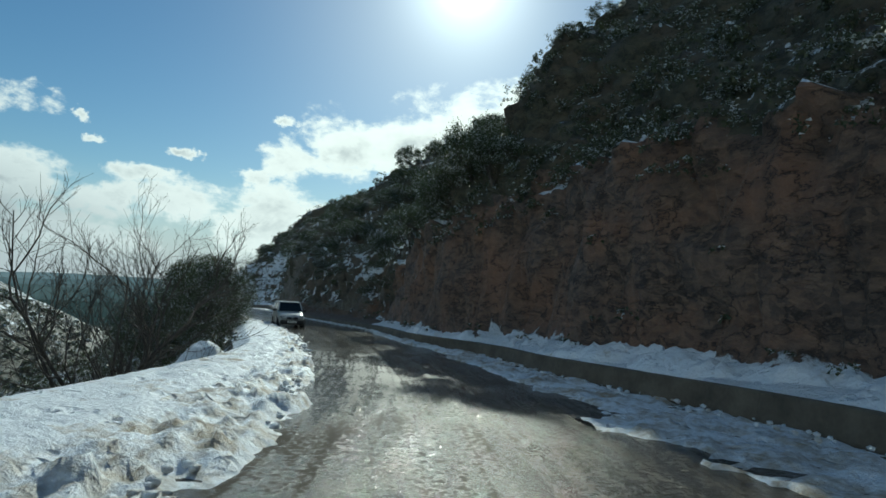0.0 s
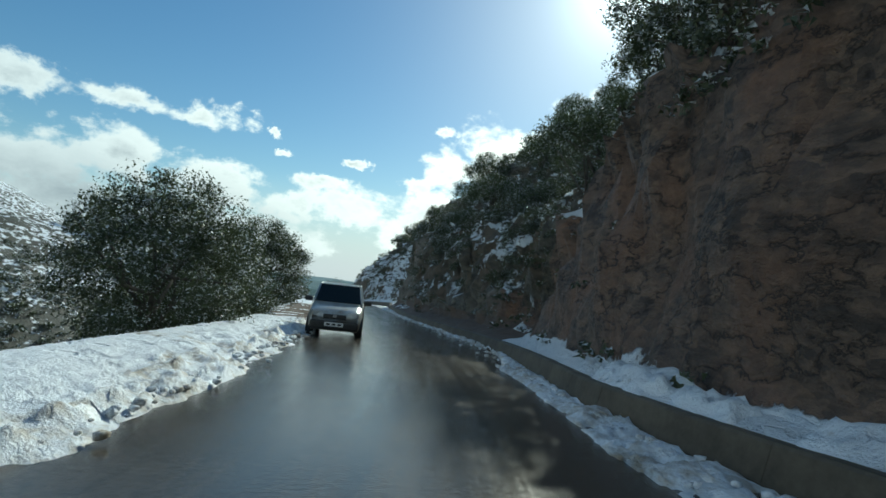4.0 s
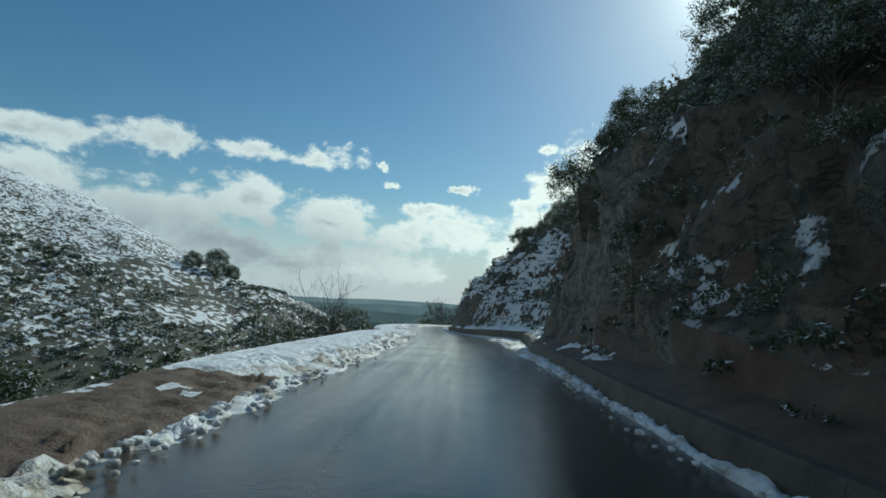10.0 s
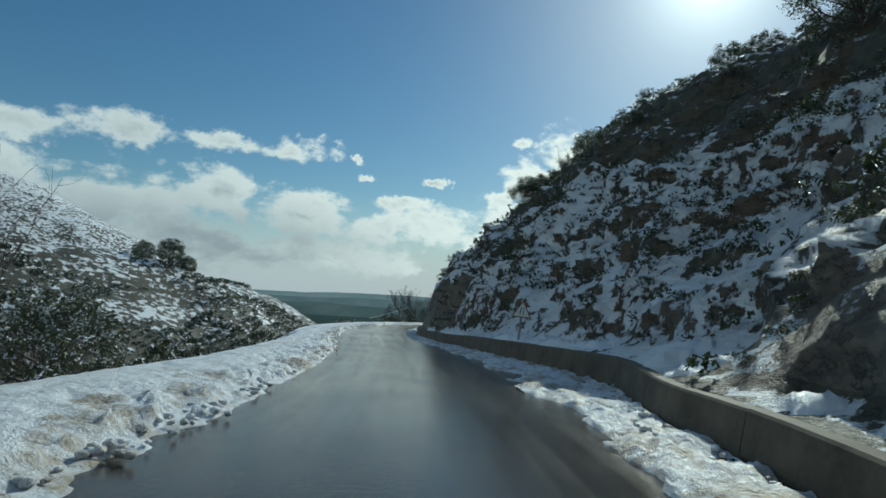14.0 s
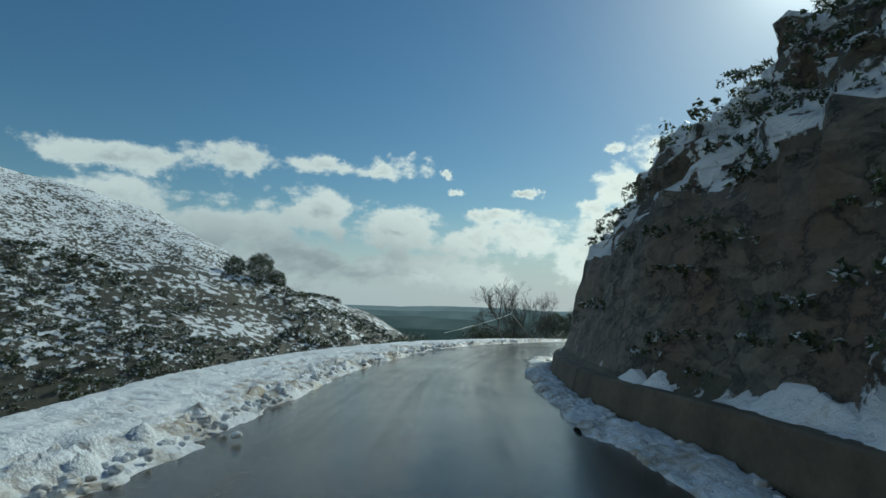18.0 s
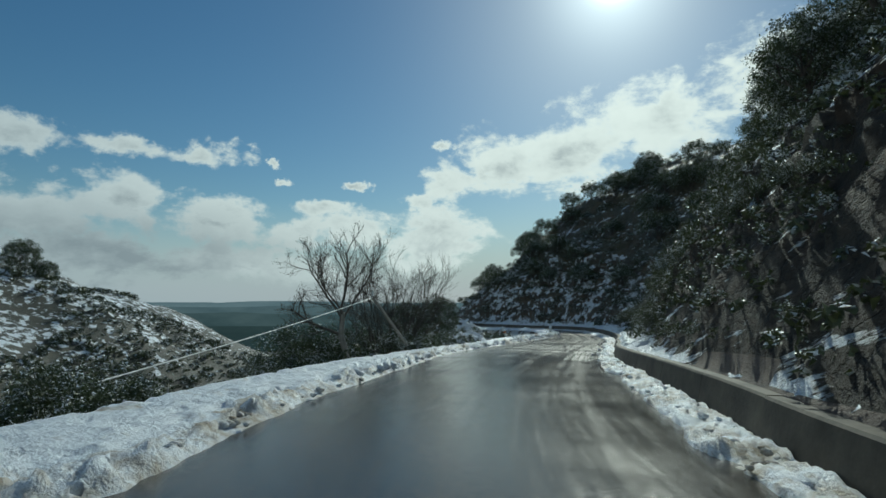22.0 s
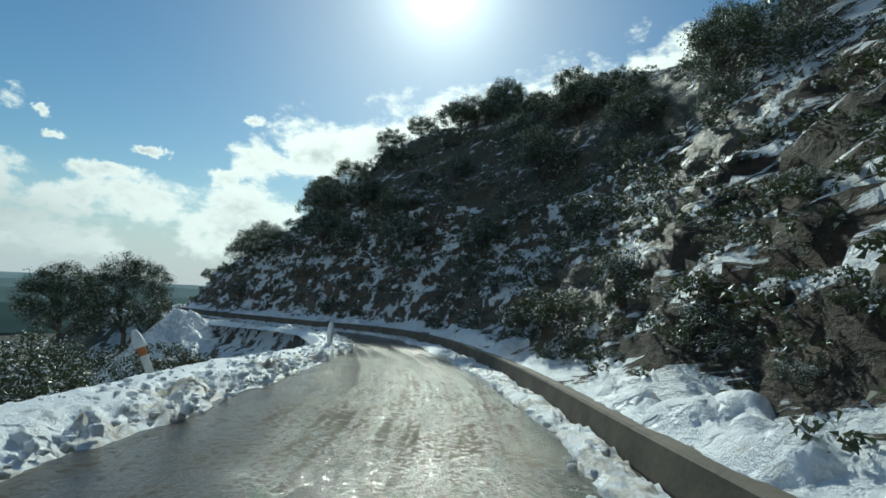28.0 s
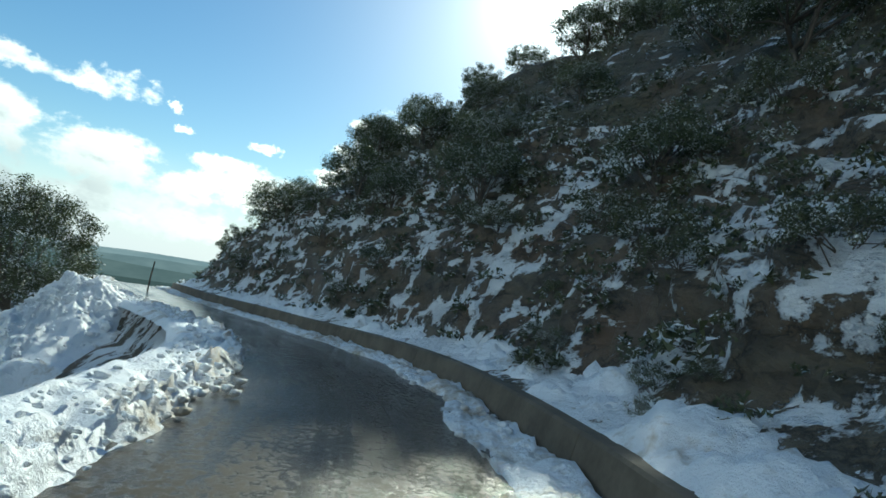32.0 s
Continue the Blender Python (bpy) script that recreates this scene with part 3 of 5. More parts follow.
def build_verge():
    s = np.arange(-25, 210, 0.10)
    le, v = table(s, KNOTS, LEFT_EDGE), table(s, KNOTS, VERGE)
    u = np.concatenate([np.linspace(-0.14, 0.36, 20), np.linspace(0.39, 1.25, 26)])
    n = le[:, None] - v[:, None] * u[None]
    ss = np.broadcast_to(s[:, None], n.shape)
    p = place(ss, n, 0)
    ragged = 0.30 * fbm(p * np.array([0.7, 0.7, 0]), 4) + 0.10 * fbm(p * np.array([3.1, 3.1, 0]) + 8, 3)
    t = u[None] + ragged * (u[None] < 0.6)
    base = np.clip(t / 0.16, -1, 1) * 0.08 + table(s, [-30, 20, 100, 150, 215], [0.12, 0.14, 0.11, 0.06, 0.06])[:, None] * np.clip((t - 0.1) / 0.5, 0, 1)
    near_edge = np.clip(1.3 - np.abs(t - 0.22) * 2.6, 0.22, 1)
    lump = table(s, [-30, 60, 108, 128, 150, 162, 190, 200], [0.13, 0.10, 0.08, 0.10, 0.16, 0.22, 0.26, 0.2])[:, None] * fbm(p * 2.2, 5, 0.7) * near_edge * (t > 0)
    clod = 0.34 * np.clip(fbm(p * 4.6 + 5, 3, 0.6) - 0.06, 0, 1) * np.clip(1 - np.abs(t - 0.15) / 0.28, 0, 1)
    crust = 0.022 * fbm(p * 9.0, 3, 0.7) * (t > 0.02)
    # footprints trodden into the crust
    r = np.random.default_rng(61)
    step = np.zeros(n.shape)
    for k in range(1500):
        a, c, turn, size = r.uniform(-8, 200), r.uniform(0.30, 1.0), r.uniform(0, 6.3), r.uniform(0.10, 0.21)
        i0 = int((a + 25) / 0.10)
        cut = slice(max(i0 - 6, 0), i0 + 7)
        ds, dn = ss[cut] - a, (u[None] - c) * v[cut][:, None]
        e, f = (ds * math.cos(turn) + dn * math.sin(turn)) / size, (dn * math.cos(turn) - ds * math.sin(turn)) / (0.5 * size)
        q = e * e + f * f
        step[cut] = np.maximum(step[cut], np.exp(-q * q) * r.uniform(0.03, 0.075) - 0.018 * np.exp(-((q - 2.2) ** 2)))
    drop = -0.8 * np.clip(t - 1.0, 0, 1) * v[:, None]
    bare = table(s, [-30, 33, 38, 50, 55, 215], [0, 0, 1, 1, 0, 0])[:, None]
    edge = np.clip((u[None] + 0.14) / 0.08, 0, 1)
    p[..., 2] -= 0.08 * (1 - edge)
    base, lump, clod = base * edge, lump * edge, clod * edge
    p[..., 2] += base * (1 - 0.6 * bare) + (lump + clod) * (1 - 0.2 * bare) + drop - 0.03 * bare + crust - step
    q = p[:-1, :-1]
    dirty = 0.30 + 0.35 * fbm(q * 0.5 + 3, 3)
    slot = ((t[:-1, :-1] < dirty) | (fbm(q * 0.4, 3) > 0.28)).astype(int)
    slot[(bare[:-1] > 0.35) & (fbm(q * 0.9 + 4, 4) < 0.12) & (u[None, :-1] > 0.12)] = 2
    me = grid_mesh("snow_verge", p, [SNOW_CLEAN, SNOW_DIRTY, SOIL], slot.ravel())
    tagged(new("snow_verge", me), "bank of trampled snow along the road's outer edge", "snow", kind="stuff")


build_verge()


def build_slush():
    s = np.arange(-20, 205, 0.11)
    w = table(s, KNOTS, WALL)
    inner = table(s, [-20, 0, 12, 24, 30, 52, 66, 80, 97, 102, 112, 125, 140, 160, 172, 205], [3.0, 3.2, 2.3, 1.7, 2.72, 2.72, 2.2, 2.5, 2.2, 1.8, 1.7, 2.45, 1.8, 1.2, 1.45, 1.6])
    u = np.linspace(-0.15, 1, 26)
    n = inner[:, None] + (w - inner)[:, None] * u
    ss = np.broadcast_to(s[:, None], n.shape)
    p = place(ss, n, 0)
    t = u[None] + 0.5 * fbm(p * np.array([0.6, 0.6, 0]), 4)
    h = 0.07 * np.clip(t / 0.3, -1, 1) - 0.05 * np.clip((t - 0.75) / 0.25, 0, 1.3)
    h = h + 0.13 * fbm(p * 2.6 + 3, 5, 0.72) + 0.03
    p[..., 2] += np.where(t > 0.02, h, -0.15) - 0.02 * np.abs(n)
    me = grid_mesh("slush_bank", p, [SNOW_DIRTY])
    tagged(new("slush_bank", me), "ploughed dirty snow lying against the gutter wall", "snow", kind="stuff")


build_slush()


def build_wall():
    step = 3.0
    wall = thing("retaining_wall", Matrix(), "low stained concrete retaining wall with snow behind it", "wall", kind="structure")
    for a in np.arange(-24, 207, step):
        s = np.linspace(a + 0.003, a + step - 0.003, 5)
        w, h = table(s, KNOTS, WALL), table(s, KNOTS, WALL_H)
        j = random.uniform(-0.006, 0.006)
        ring = [(0.02, -0.3), (0.02, 0.0), (0.10, h - 0.03), (0.13, h), (0.32, h), (0.34, -0.3)]
        p = np.stack([place(s, w + o + j, z + j if np.ndim(z) else z) for o, z in ring], 1)
        k = len(ring)
        q = [[i * k + c, i * k + c + 1, (i + 1) * k + c + 1, (i + 1) * k + c] for i in range(4) for c in range(k - 1)]
        q += [[0, 1, 2, 5], [2, 3, 4, 5], [20, 25, 22, 21], [22, 25, 24, 23]]
        me = quads_mesh("concrete_panel", p.reshape(-1, 3), np.array(q), [CONCRETE])
        part("concrete_panel", me, None, wall)


build_wall()

# ---------------------------------------------------------------- the valley, the far hills
def road_near(x, y):
    """The road's height and the signed distance to its right, for far places."""
    k = LINE[::8]
    d = (x[..., None] - k[:, 0]) ** 2 + (y[..., None] - k[:, 1]) ** 2
    i = d.argmin(-1)
    side = np.where(((x - k[i, 0]) * FAR_SIDE[0] + (y - k[i, 1]) * FAR_SIDE[1]) > 0, 1, -1)
    return k[i, 2], side * np.sqrt(d.min(-1))


def ridge(x, y, line, fall):
    """Height of a spur: along a line of (x, y, z), falling off to both sides."""
    best = np.full(x.shape, -1e9)
    for (ax, ay, az), (bx, by, bz) in zip(line, line[1:]):
        dx, dy = bx - ax, by - ay
        u = np.clip(((x - ax) * dx + (y - ay) * dy) / (dx * dx + dy * dy), 0, 1)
        d = np.hypot(x - ax - u * dx, y - ay - u * dy)
        best = np.maximum(best, az + u * (bz - az) - fall * np.sqrt(d * d + 64) + fall * 8)
    return best


SPUR = [(-420, 150, 60), (-290, 240, 34), (-205, 330, 15), (-169, 390, 9), (-139, 412, 5), (-123, 465, -4), (-104, 528, -18), (-93, 556, -50), (-82, 600, -105)]
PEAK = [(-900, 560, 190), (-640, 700, 150), (-561, 773, 124), (-505, 815, 108), (-430, 862, 28), (-380, 900, -50)]


def far_z(x, y):
    zr, n = road_near(x, y)
    p = np.stack([x, y, 0 * x], -1)
    own = np.where(n < 0, zr - 9 - 0.45 * np.abs(n), zr + np.minimum(0.5 * n, 12) - 8 - 0.05 * np.clip(n - 60, 0, 900))
    own = np.where(n < 0, own, np.maximum(own, -60)) - 0.6 * np.clip(y - 186, 0, None)
    floor = -88 + 26 * fbm(p / 260, 4) - 0.008 * np.hypot(x, y)
    hill = ridge(x, y, SPUR, 0.5) + 9 * fbm(p / 55, 4) - 1
    peak = ridge(x, y, PEAK, 0.62) + 20 + 26 * fbm(p / 150, 5)
    return np.maximum(np.maximum(own, floor), np.maximum(hill, peak))


SLOPE_FAR = rock_material("far_slope", (0.032, 0.036, 0.024), (0.075, 0.076, 0.050), (0.085, 0.070, 0.046), 0.60, 1.0, 0.62, 0.26, snow_line=0.22)


def build_far():
    a = np.radians(np.concatenate([np.arange(-180, -66, 4.0), np.arange(-66, 10, 1.5), np.arange(10, 62, 0.45), np.arange(62, 181, 4.0)]))
    r = 22 * 1.034 ** np.arange(0, 128)
    rr, aa = np.meshgrid(r, a)
    x, y = 5 - np.sin(aa) * rr, 95 + np.cos(aa) * rr
    p = np.stack([x, y, far_z(x, y)], -1)
    tagged(new("valley", grid_mesh("valley", p, [SLOPE_FAR])), "deep valley with a snow-dusted scrub spur and mountain", "ground", kind="structure")


build_far()


# emission only: the hills glow in a fixed colour with the haze painted in
def haze_glow_material(name, near, far):
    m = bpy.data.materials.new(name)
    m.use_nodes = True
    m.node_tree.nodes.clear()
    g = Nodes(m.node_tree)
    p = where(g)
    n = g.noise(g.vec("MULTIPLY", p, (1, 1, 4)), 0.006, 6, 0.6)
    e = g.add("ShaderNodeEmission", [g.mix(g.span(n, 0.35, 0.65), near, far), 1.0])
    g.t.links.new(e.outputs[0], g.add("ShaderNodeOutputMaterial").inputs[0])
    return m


def build_backdrop():
    # painted air haze: each farther ring glows paler and bluer
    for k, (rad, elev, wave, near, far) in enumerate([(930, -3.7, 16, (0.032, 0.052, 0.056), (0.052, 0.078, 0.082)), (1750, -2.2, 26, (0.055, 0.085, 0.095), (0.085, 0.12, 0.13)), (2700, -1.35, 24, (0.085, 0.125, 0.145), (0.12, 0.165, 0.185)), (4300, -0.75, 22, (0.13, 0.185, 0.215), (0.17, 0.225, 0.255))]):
        a = np.radians(np.arange(-180, 180.1, 0.4))
        x, y = 5 - np.sin(a) * rad, 95 + np.cos(a) * rad
        top = math.tan(radians(elev)) * rad + wave * fbm(np.stack([x / 420, y / 420, 0 * x + 3 * k], -1), 4)
        u = np.linspace(0, 1, 7)[None]
        z = (top[:, None] + 2) * u + (-420) * (1 - u)
        out = 1 + 0.10 * u
        p = np.stack([5 - np.sin(a)[:, None] * rad * out, 95 + np.cos(a)[:, None] * rad * out, z], -1)
        me = grid_mesh("backdrop_%d" % (k + 1), p, [haze_glow_material("haze_tinted_hills", near, far)])
        tagged(new("backdrop_%d" % (k + 1), me), "wooded hills on the horizon, blue haze painted into their glowing colour", "hills", kind="structure")


build_backdrop()

# ---------------------------------------------------------------- plants
def leaf_quads(rng, centres, normals, size, spread=1.0):
    """A leaf-sized blade at each centre, turned at random."""
    n = len(centres)
    t = rng.normal(size=(n, 3)) * spread + normals
    t /= np.linalg.norm(t, axis=1, keepdims=True)
    a = np.cross(t, rng.normal(size=(n, 3)))
    a /= np.linalg.norm(a, axis=1, keepdims=True)
    b = np.cross(t, a)
    s = (size * rng.uniform(0.6, 1.35, n))[:, None]
    a, b = a * s, b * s * 0.62
    v = np.stack([centres - a, centres + a * 0.8 - b * 0.55, centres + a * 0.6 + b], 1)
    return v.reshape(-1, 3), np.arange(3 * n).reshape(n, 3)


def crown_points(rng, count, rx, rz, clumps, hollow=0.55, flat=0.35):
    """Places of leaves on many overlapping clumps that make up an uneven crown."""
    d = rng.normal(size=(clumps, 3))
    d /= np.linalg.norm(d, axis=1, keepdims=True)
    d[:, 2] = np.where(d[:, 2] < -flat, -d[:, 2] * 0.5, d[:, 2])
    reach = rng.uniform(0.45, 1.0, clumps) ** 0.6
    c = d * reach[:, None] * np.array([rx, rx, rz])
    rad = rng.uniform(0.13, 0.27, clumps) * rx
    k = rng.integers(0, clumps, count)
    e = rng.normal(size=(count, 3))
    e /= np.linalg.norm(e, axis=1, keepdims=True)
    far = rng.uniform(0.02, 1, count) ** 0.55
    p = c[k] + e * (rad[k] * far)[:, None] * np.array([1, 1, 0.8])
    return p, e, c


def tube(path, radii, sides=6):
    """Verts and quads of a tapered round branch along a path."""
    path = np.array(path, float)
    t = np.gradient(path, axis=0)
    t /= np.linalg.norm(t, axis=1, keepdims=True) + 1e-9
    up = np.array([0.31, 0.17, 0.93])
    a = np.cross(t, up)
    a /= np.linalg.norm(a, axis=1, keepdims=True) + 1e-9
    b = np.cross(t, a)
    w = np.linspace(0, 2 * np.pi, sides, endpoint=False)
    r = np.array(radii)[:, None, None]
    v = path[:, None] + r * (np.cos(w)[None, :, None] * a[:, None] + np.sin(w)[None, :, None] * b[:, None])
    m = len(path)
    i = np.arange(m * sides).reshape(m, sides)
    q = np.stack([i[:-1], np.roll(i[:-1], -1, 1), np.roll(i[1:], -1, 1), i[1:]], -1).reshape(-1, 4)
    return v.reshape(-1, 3), q


def joined(pieces):
    v, q, o = [], [], 0
    for a, b in pieces:
        v.append(a)
        q.append(b + o)
        o += len(a)
    return np.vstack(v), np.vstack(q)


def branch_path(rng, start, way, length, steps, wander, lift):
    p, w = [np.array(start, float)], np.array(way, float)
    for _ in range(steps):
        w = w + rng.normal(size=3) * wander + np.array([0, 0, lift])
        w /= np.linalg.norm(w)
        p.append(p[-1] + w * length / steps)
    return np.array(p)


def leafy_tree_meshes(seed, rx, rz, lift, leaves, size, mat, trunk=0.14, clumps=70, flat=0.35):
    """Meshes of a trunk with limbs, and of a leafy crown whose middle is lift above the foot."""
    rng = np.random.default_rng(seed)
    p, e, c = crown_points(rng, leaves, rx, rz, clumps, 0.55, flat)
    p[:, 2] += lift
    v, q = leaf_quads(rng, p, e * 0.8 + np.array([0, 0, 0.5]), size)
    crown = quads_mesh("crown", v, q, [mat])
    pieces = []
    stem = branch_path(rng, (0, 0, -0.5), (0, 0, 1), lift + 0.3, 6, 0.10, 0.05)
    pieces.append(tube(stem, np.linspace(trunk, trunk * 0.5, len(stem)), 8))
    for k in rng.choice(len(c), min(14, len(c)), False):
        a = stem[rng.integers(2, len(stem))]
        mid = (a + c[k] + (0, 0, lift)) / 2 + rng.normal(size=3) * 0.1 * rx
        pieces.append(tube([a, mid, c[k] + (0, 0, lift)], [trunk * 0.42, trunk * 0.28, trunk * 0.1], 5))
    wood = quads_mesh("trunk", *joined(pieces), [BARK], smooth=True)
    return wood, crown


def put_tree(name, meshes, m, label, group=""):
    t = thing(name, m, label, "tree" if "tree" in name else "shrub", group)
    part("trunk", meshes[0], None, t)
    part("crown", meshes[1], None, t)
    return t


def spot(s, n, sink=0.0, turn=0.0, size=1.0):
    p = ground_at(np.array([float(s)]), np.array([float(n)]))[0]
    return Matrix.Translation((p[0], p[1], p[2] - sink)) @ Matrix.Rotation(turn, 4, "Z") @ Matrix.Scale(size, 4)


OAK_BIG = [leafy_tree_meshes(11 + k, 2.5, 2.6, 3.1, 46000, 0.050, LEAF_OAK, 0.17, 300, 0.8) for k in range(3)]
OAK_MID = [leafy_tree_meshes(31 + k, 1.7, 1.5, 1.7, 13000, 0.044, LEAF_OAK, 0.09, 150) for k in range(3)]
SHRUB = [leafy_tree_meshes(51 + k, 1.05, 0.75, 0.55, 5000, 0.034, LEAF_SCRUB, 0.04, 60) for k in range(5)]

# evergreen oaks on the outer edge of the road: s, n, top above the road, size
for k, (s, n, top, size) in enumerate([(29.4, -7.0, 5.0, 1.02), (35.6, -7.2, 4.9, 1.03), (45.4, -6.3, 5.5, 1.12), (41.0, -10.0, 3.6, 1.0), (160.5, -9.8, 3.1, 0.95), (157.0, -11.5, 2.6, 0.95), (164.0, -11.5, 3.0, 1.0), (151.5, -9.6, 1.2, 0.8), (147.5, -8.8, 0.5, 0.75), (150.0, -13.0, 0.6, 0.9), (155.0, -15.0, 1.0, 1.0), (126.5, -9.5, 0.6, 0.9), (131.0, -12.0, 0.8, 1.0), (122.5, -12.5, 0.5, 1.0), (148.0, -14.5, 0.4, 0.95), (143.5, -9.5, -0.3, 0.8), (153.5, -19.0, 1.0, 1.1), (146.0, -18.0, -0.4, 1.1), (134.5, -8.4, 1.3, 0.9), (138.5, -8.6, 1.3, 0.95), (142.0, -9.0, 1.0, 0.9), (139.0, -13.0, 0.8, 1.0)]):
    m = spot(s, n)
    m.translation.z = min(float(line_at(s)[2]) + top - 6.1 * size, m.translation.z)
    put_tree("oak_tree", OAK_BIG[k % 3], m @ Matrix.Rotation(k * 1.9, 4, "Z") @ Matrix.Scale(size, 4), "dark green evergreen oak tree dusted with snow beside the road", "roadside oaks")

# shrubs just below the outer verge
rng = np.random.default_rng(15)
for k in range(64):
    a, c = [(4, 26), (26, 52), (64, 84), (128, 142), (142, 160)][k % 5]
    s = rng.uniform(a, c)
    n = float(table(s, KNOTS, LEFT_EDGE) - table(s, KNOTS, VERGE)) - rng.uniform(0.9, 4.5)
    put_tree("bank_shrub", SHRUB[k % 5], spot(s, n, 0.15, rng.uniform(0, 6), rng.uniform(0.8, 1.5)), "green shrub with snow on its leaves below the verge", "shrubs below the verge")

# trees on the hillside above the cut
rng = np.random.default_rng(5)


def scatter(count, s0, s1, gap, taken):
    """Places on the hillside: s, metres behind the cut's top."""
    out = []
    for _ in range(count * 6):
        s, r = rng.uniform(s0, s1), rng.uniform(0, 1) ** 1.4 * 24
        n = float(table(s, KNOTS, WALL) + table(s, KNOTS, BENCH) + table(s, CUT_KNOTS, CLIFF_D)) + 0.9 + r
        if (73 < s < 102 and r < 6.5) or (62 < s < 73 and r < 5) or (102 < s < 122 and r < 9) or (122 < s < 162 and r < 3.2) or (2 < s < 16 and r < 6):
            continue
        if all((s - a) ** 2 + (n - b) ** 2 > gap * gap for a, b in taken):
            taken.append((s, n))
            out.append((s, n, r))
        if len(out) == count:
            break
    return out


taken = []
for k, (s, n, r) in enumerate([(68, 7.6, 0), (183, 22, 0), (182, 18.5, 0), (18.6, 5.7, 0), (20.6, 5.6, 0), (22.4, 5.3, 0), (24.5, 5.4, 0), (57, 9.5, 0), (61.5, 8.6, 0), (172, 17, 0), (193, 12, 0), (124.5, 10.4, 0), (127.5, 9.8, 0), (130, 11.2, 0), (133, 10.0, 0), (136, 11.6, 0), (139, 9.8, 0), (143, 10.5, 0), (146.5, 11, 0), (126, 13, 0), (52.5, 6.8, 0), (47, 7.4, 0), (38.5, 7.0, 0), (64.5, 6.6, 0), (69.2, 5.6, 0), (108, 10.4, 0), (110.3, 11.4, 0), (106.2, 11.2, 0), (130.5, 7.0, 0), (132.5, 7.8, 0), (134.6, 7.6, 0), (136.8, 8.4, 0), (138.8, 7.9, 0), (141, 8.6, 0), (128.4, 7.6, 0)] + scatter(78, -14, 160, 2.6, taken) + scatter(46, 158, 203, 1.9, taken)):
    put_tree("hillside_tree", OAK_MID[k % 3], spot(s, n, 0.55, rng.uniform(0, 6), rng.uniform(0.75, 1.25) * (0.7 if 118 < s < 160 else 1.0)), "dark evergreen tree with snow on its leaves on the hillside", "hillside trees")
for k in range(60):
    s = rng.uniform(34, 71) if k < 26 else rng.uniform(122, 160) if k < 48 else rng.uniform(160, 200)
    n = float(table(s, KNOTS, WALL) + table(s, KNOTS, BENCH)) + rng.uniform(0.5, 2.2)
    put_tree("cliff_shrub", SHRUB[k % 5], spot(s, n, 0.15, rng.uniform(0, 6), rng.uniform(0.5, 0.95)), "small dark shrub clinging to the rock cut", "shrubs on the cut")
for k, (s, n, r) in enumerate(scatter(215, -16, 204, 1.25, taken) + scatter(36, -10, 16, 0.9, taken)):
    put_tree("hillside_shrub", SHRUB[k % 5], spot(s, n, 0.1, rng.uniform(0, 6), rng.uniform(0.6, 1.35)), "low evergreen shrub with snow on the rocky hillside", "hillside shrubs")


for k in range(40):
    s = rng.uniform(148, 176)
    n = float(table(s, KNOTS, WALL)) + rng.uniform(0.8, 2.2)
    put_tree("ledge_shrub", SHRUB[k % 5], spot(s, n, 0.08, rng.uniform(0, 6), rng.uniform(0.18, 0.34)), "small green shrub half buried in snow behind the low wall", "shrubs on the ledge")


def scrub_mesh(name, places, sizes, leaves, leaf, mat, seed):
    """Many small bushes in one mesh."""
    r = np.random.default_rng(seed)
    shapes = []
    for k in range(6):
        p, e, c = crown_points(r, leaves, 1.0, 0.7, 14, 0.5)
        shapes.append(leaf_quads(r, p + (0, 0, 0.35), e + np.array([0, 0, 0.5]), leaf)[0])
    v = np.vstack([shapes[k % 6] * s + p for k, (p, s) in enumerate(zip(places, sizes))])
    return quads_mesh(name, v, np.arange(len(v)).reshape(-1, 3), [mat])


# the broad oak behind the heap of snow at the bend
put_tree("oak_tree", OAK_BIG[1], Matrix.Translation((20.0, 178.6, -9.9)) @ Matrix.Scale(0.98, 4), "dark green evergreen oak tree dusted with snow beside the road", "roadside oaks")
put_tree("oak_tree", OAK_BIG[2], Matrix.Translation((16.6, 181.5, -10.6)) @ Matrix.Scale(0.98, 4), "dark green evergreen oak tree dusted with snow beside the road", "roadside oaks")


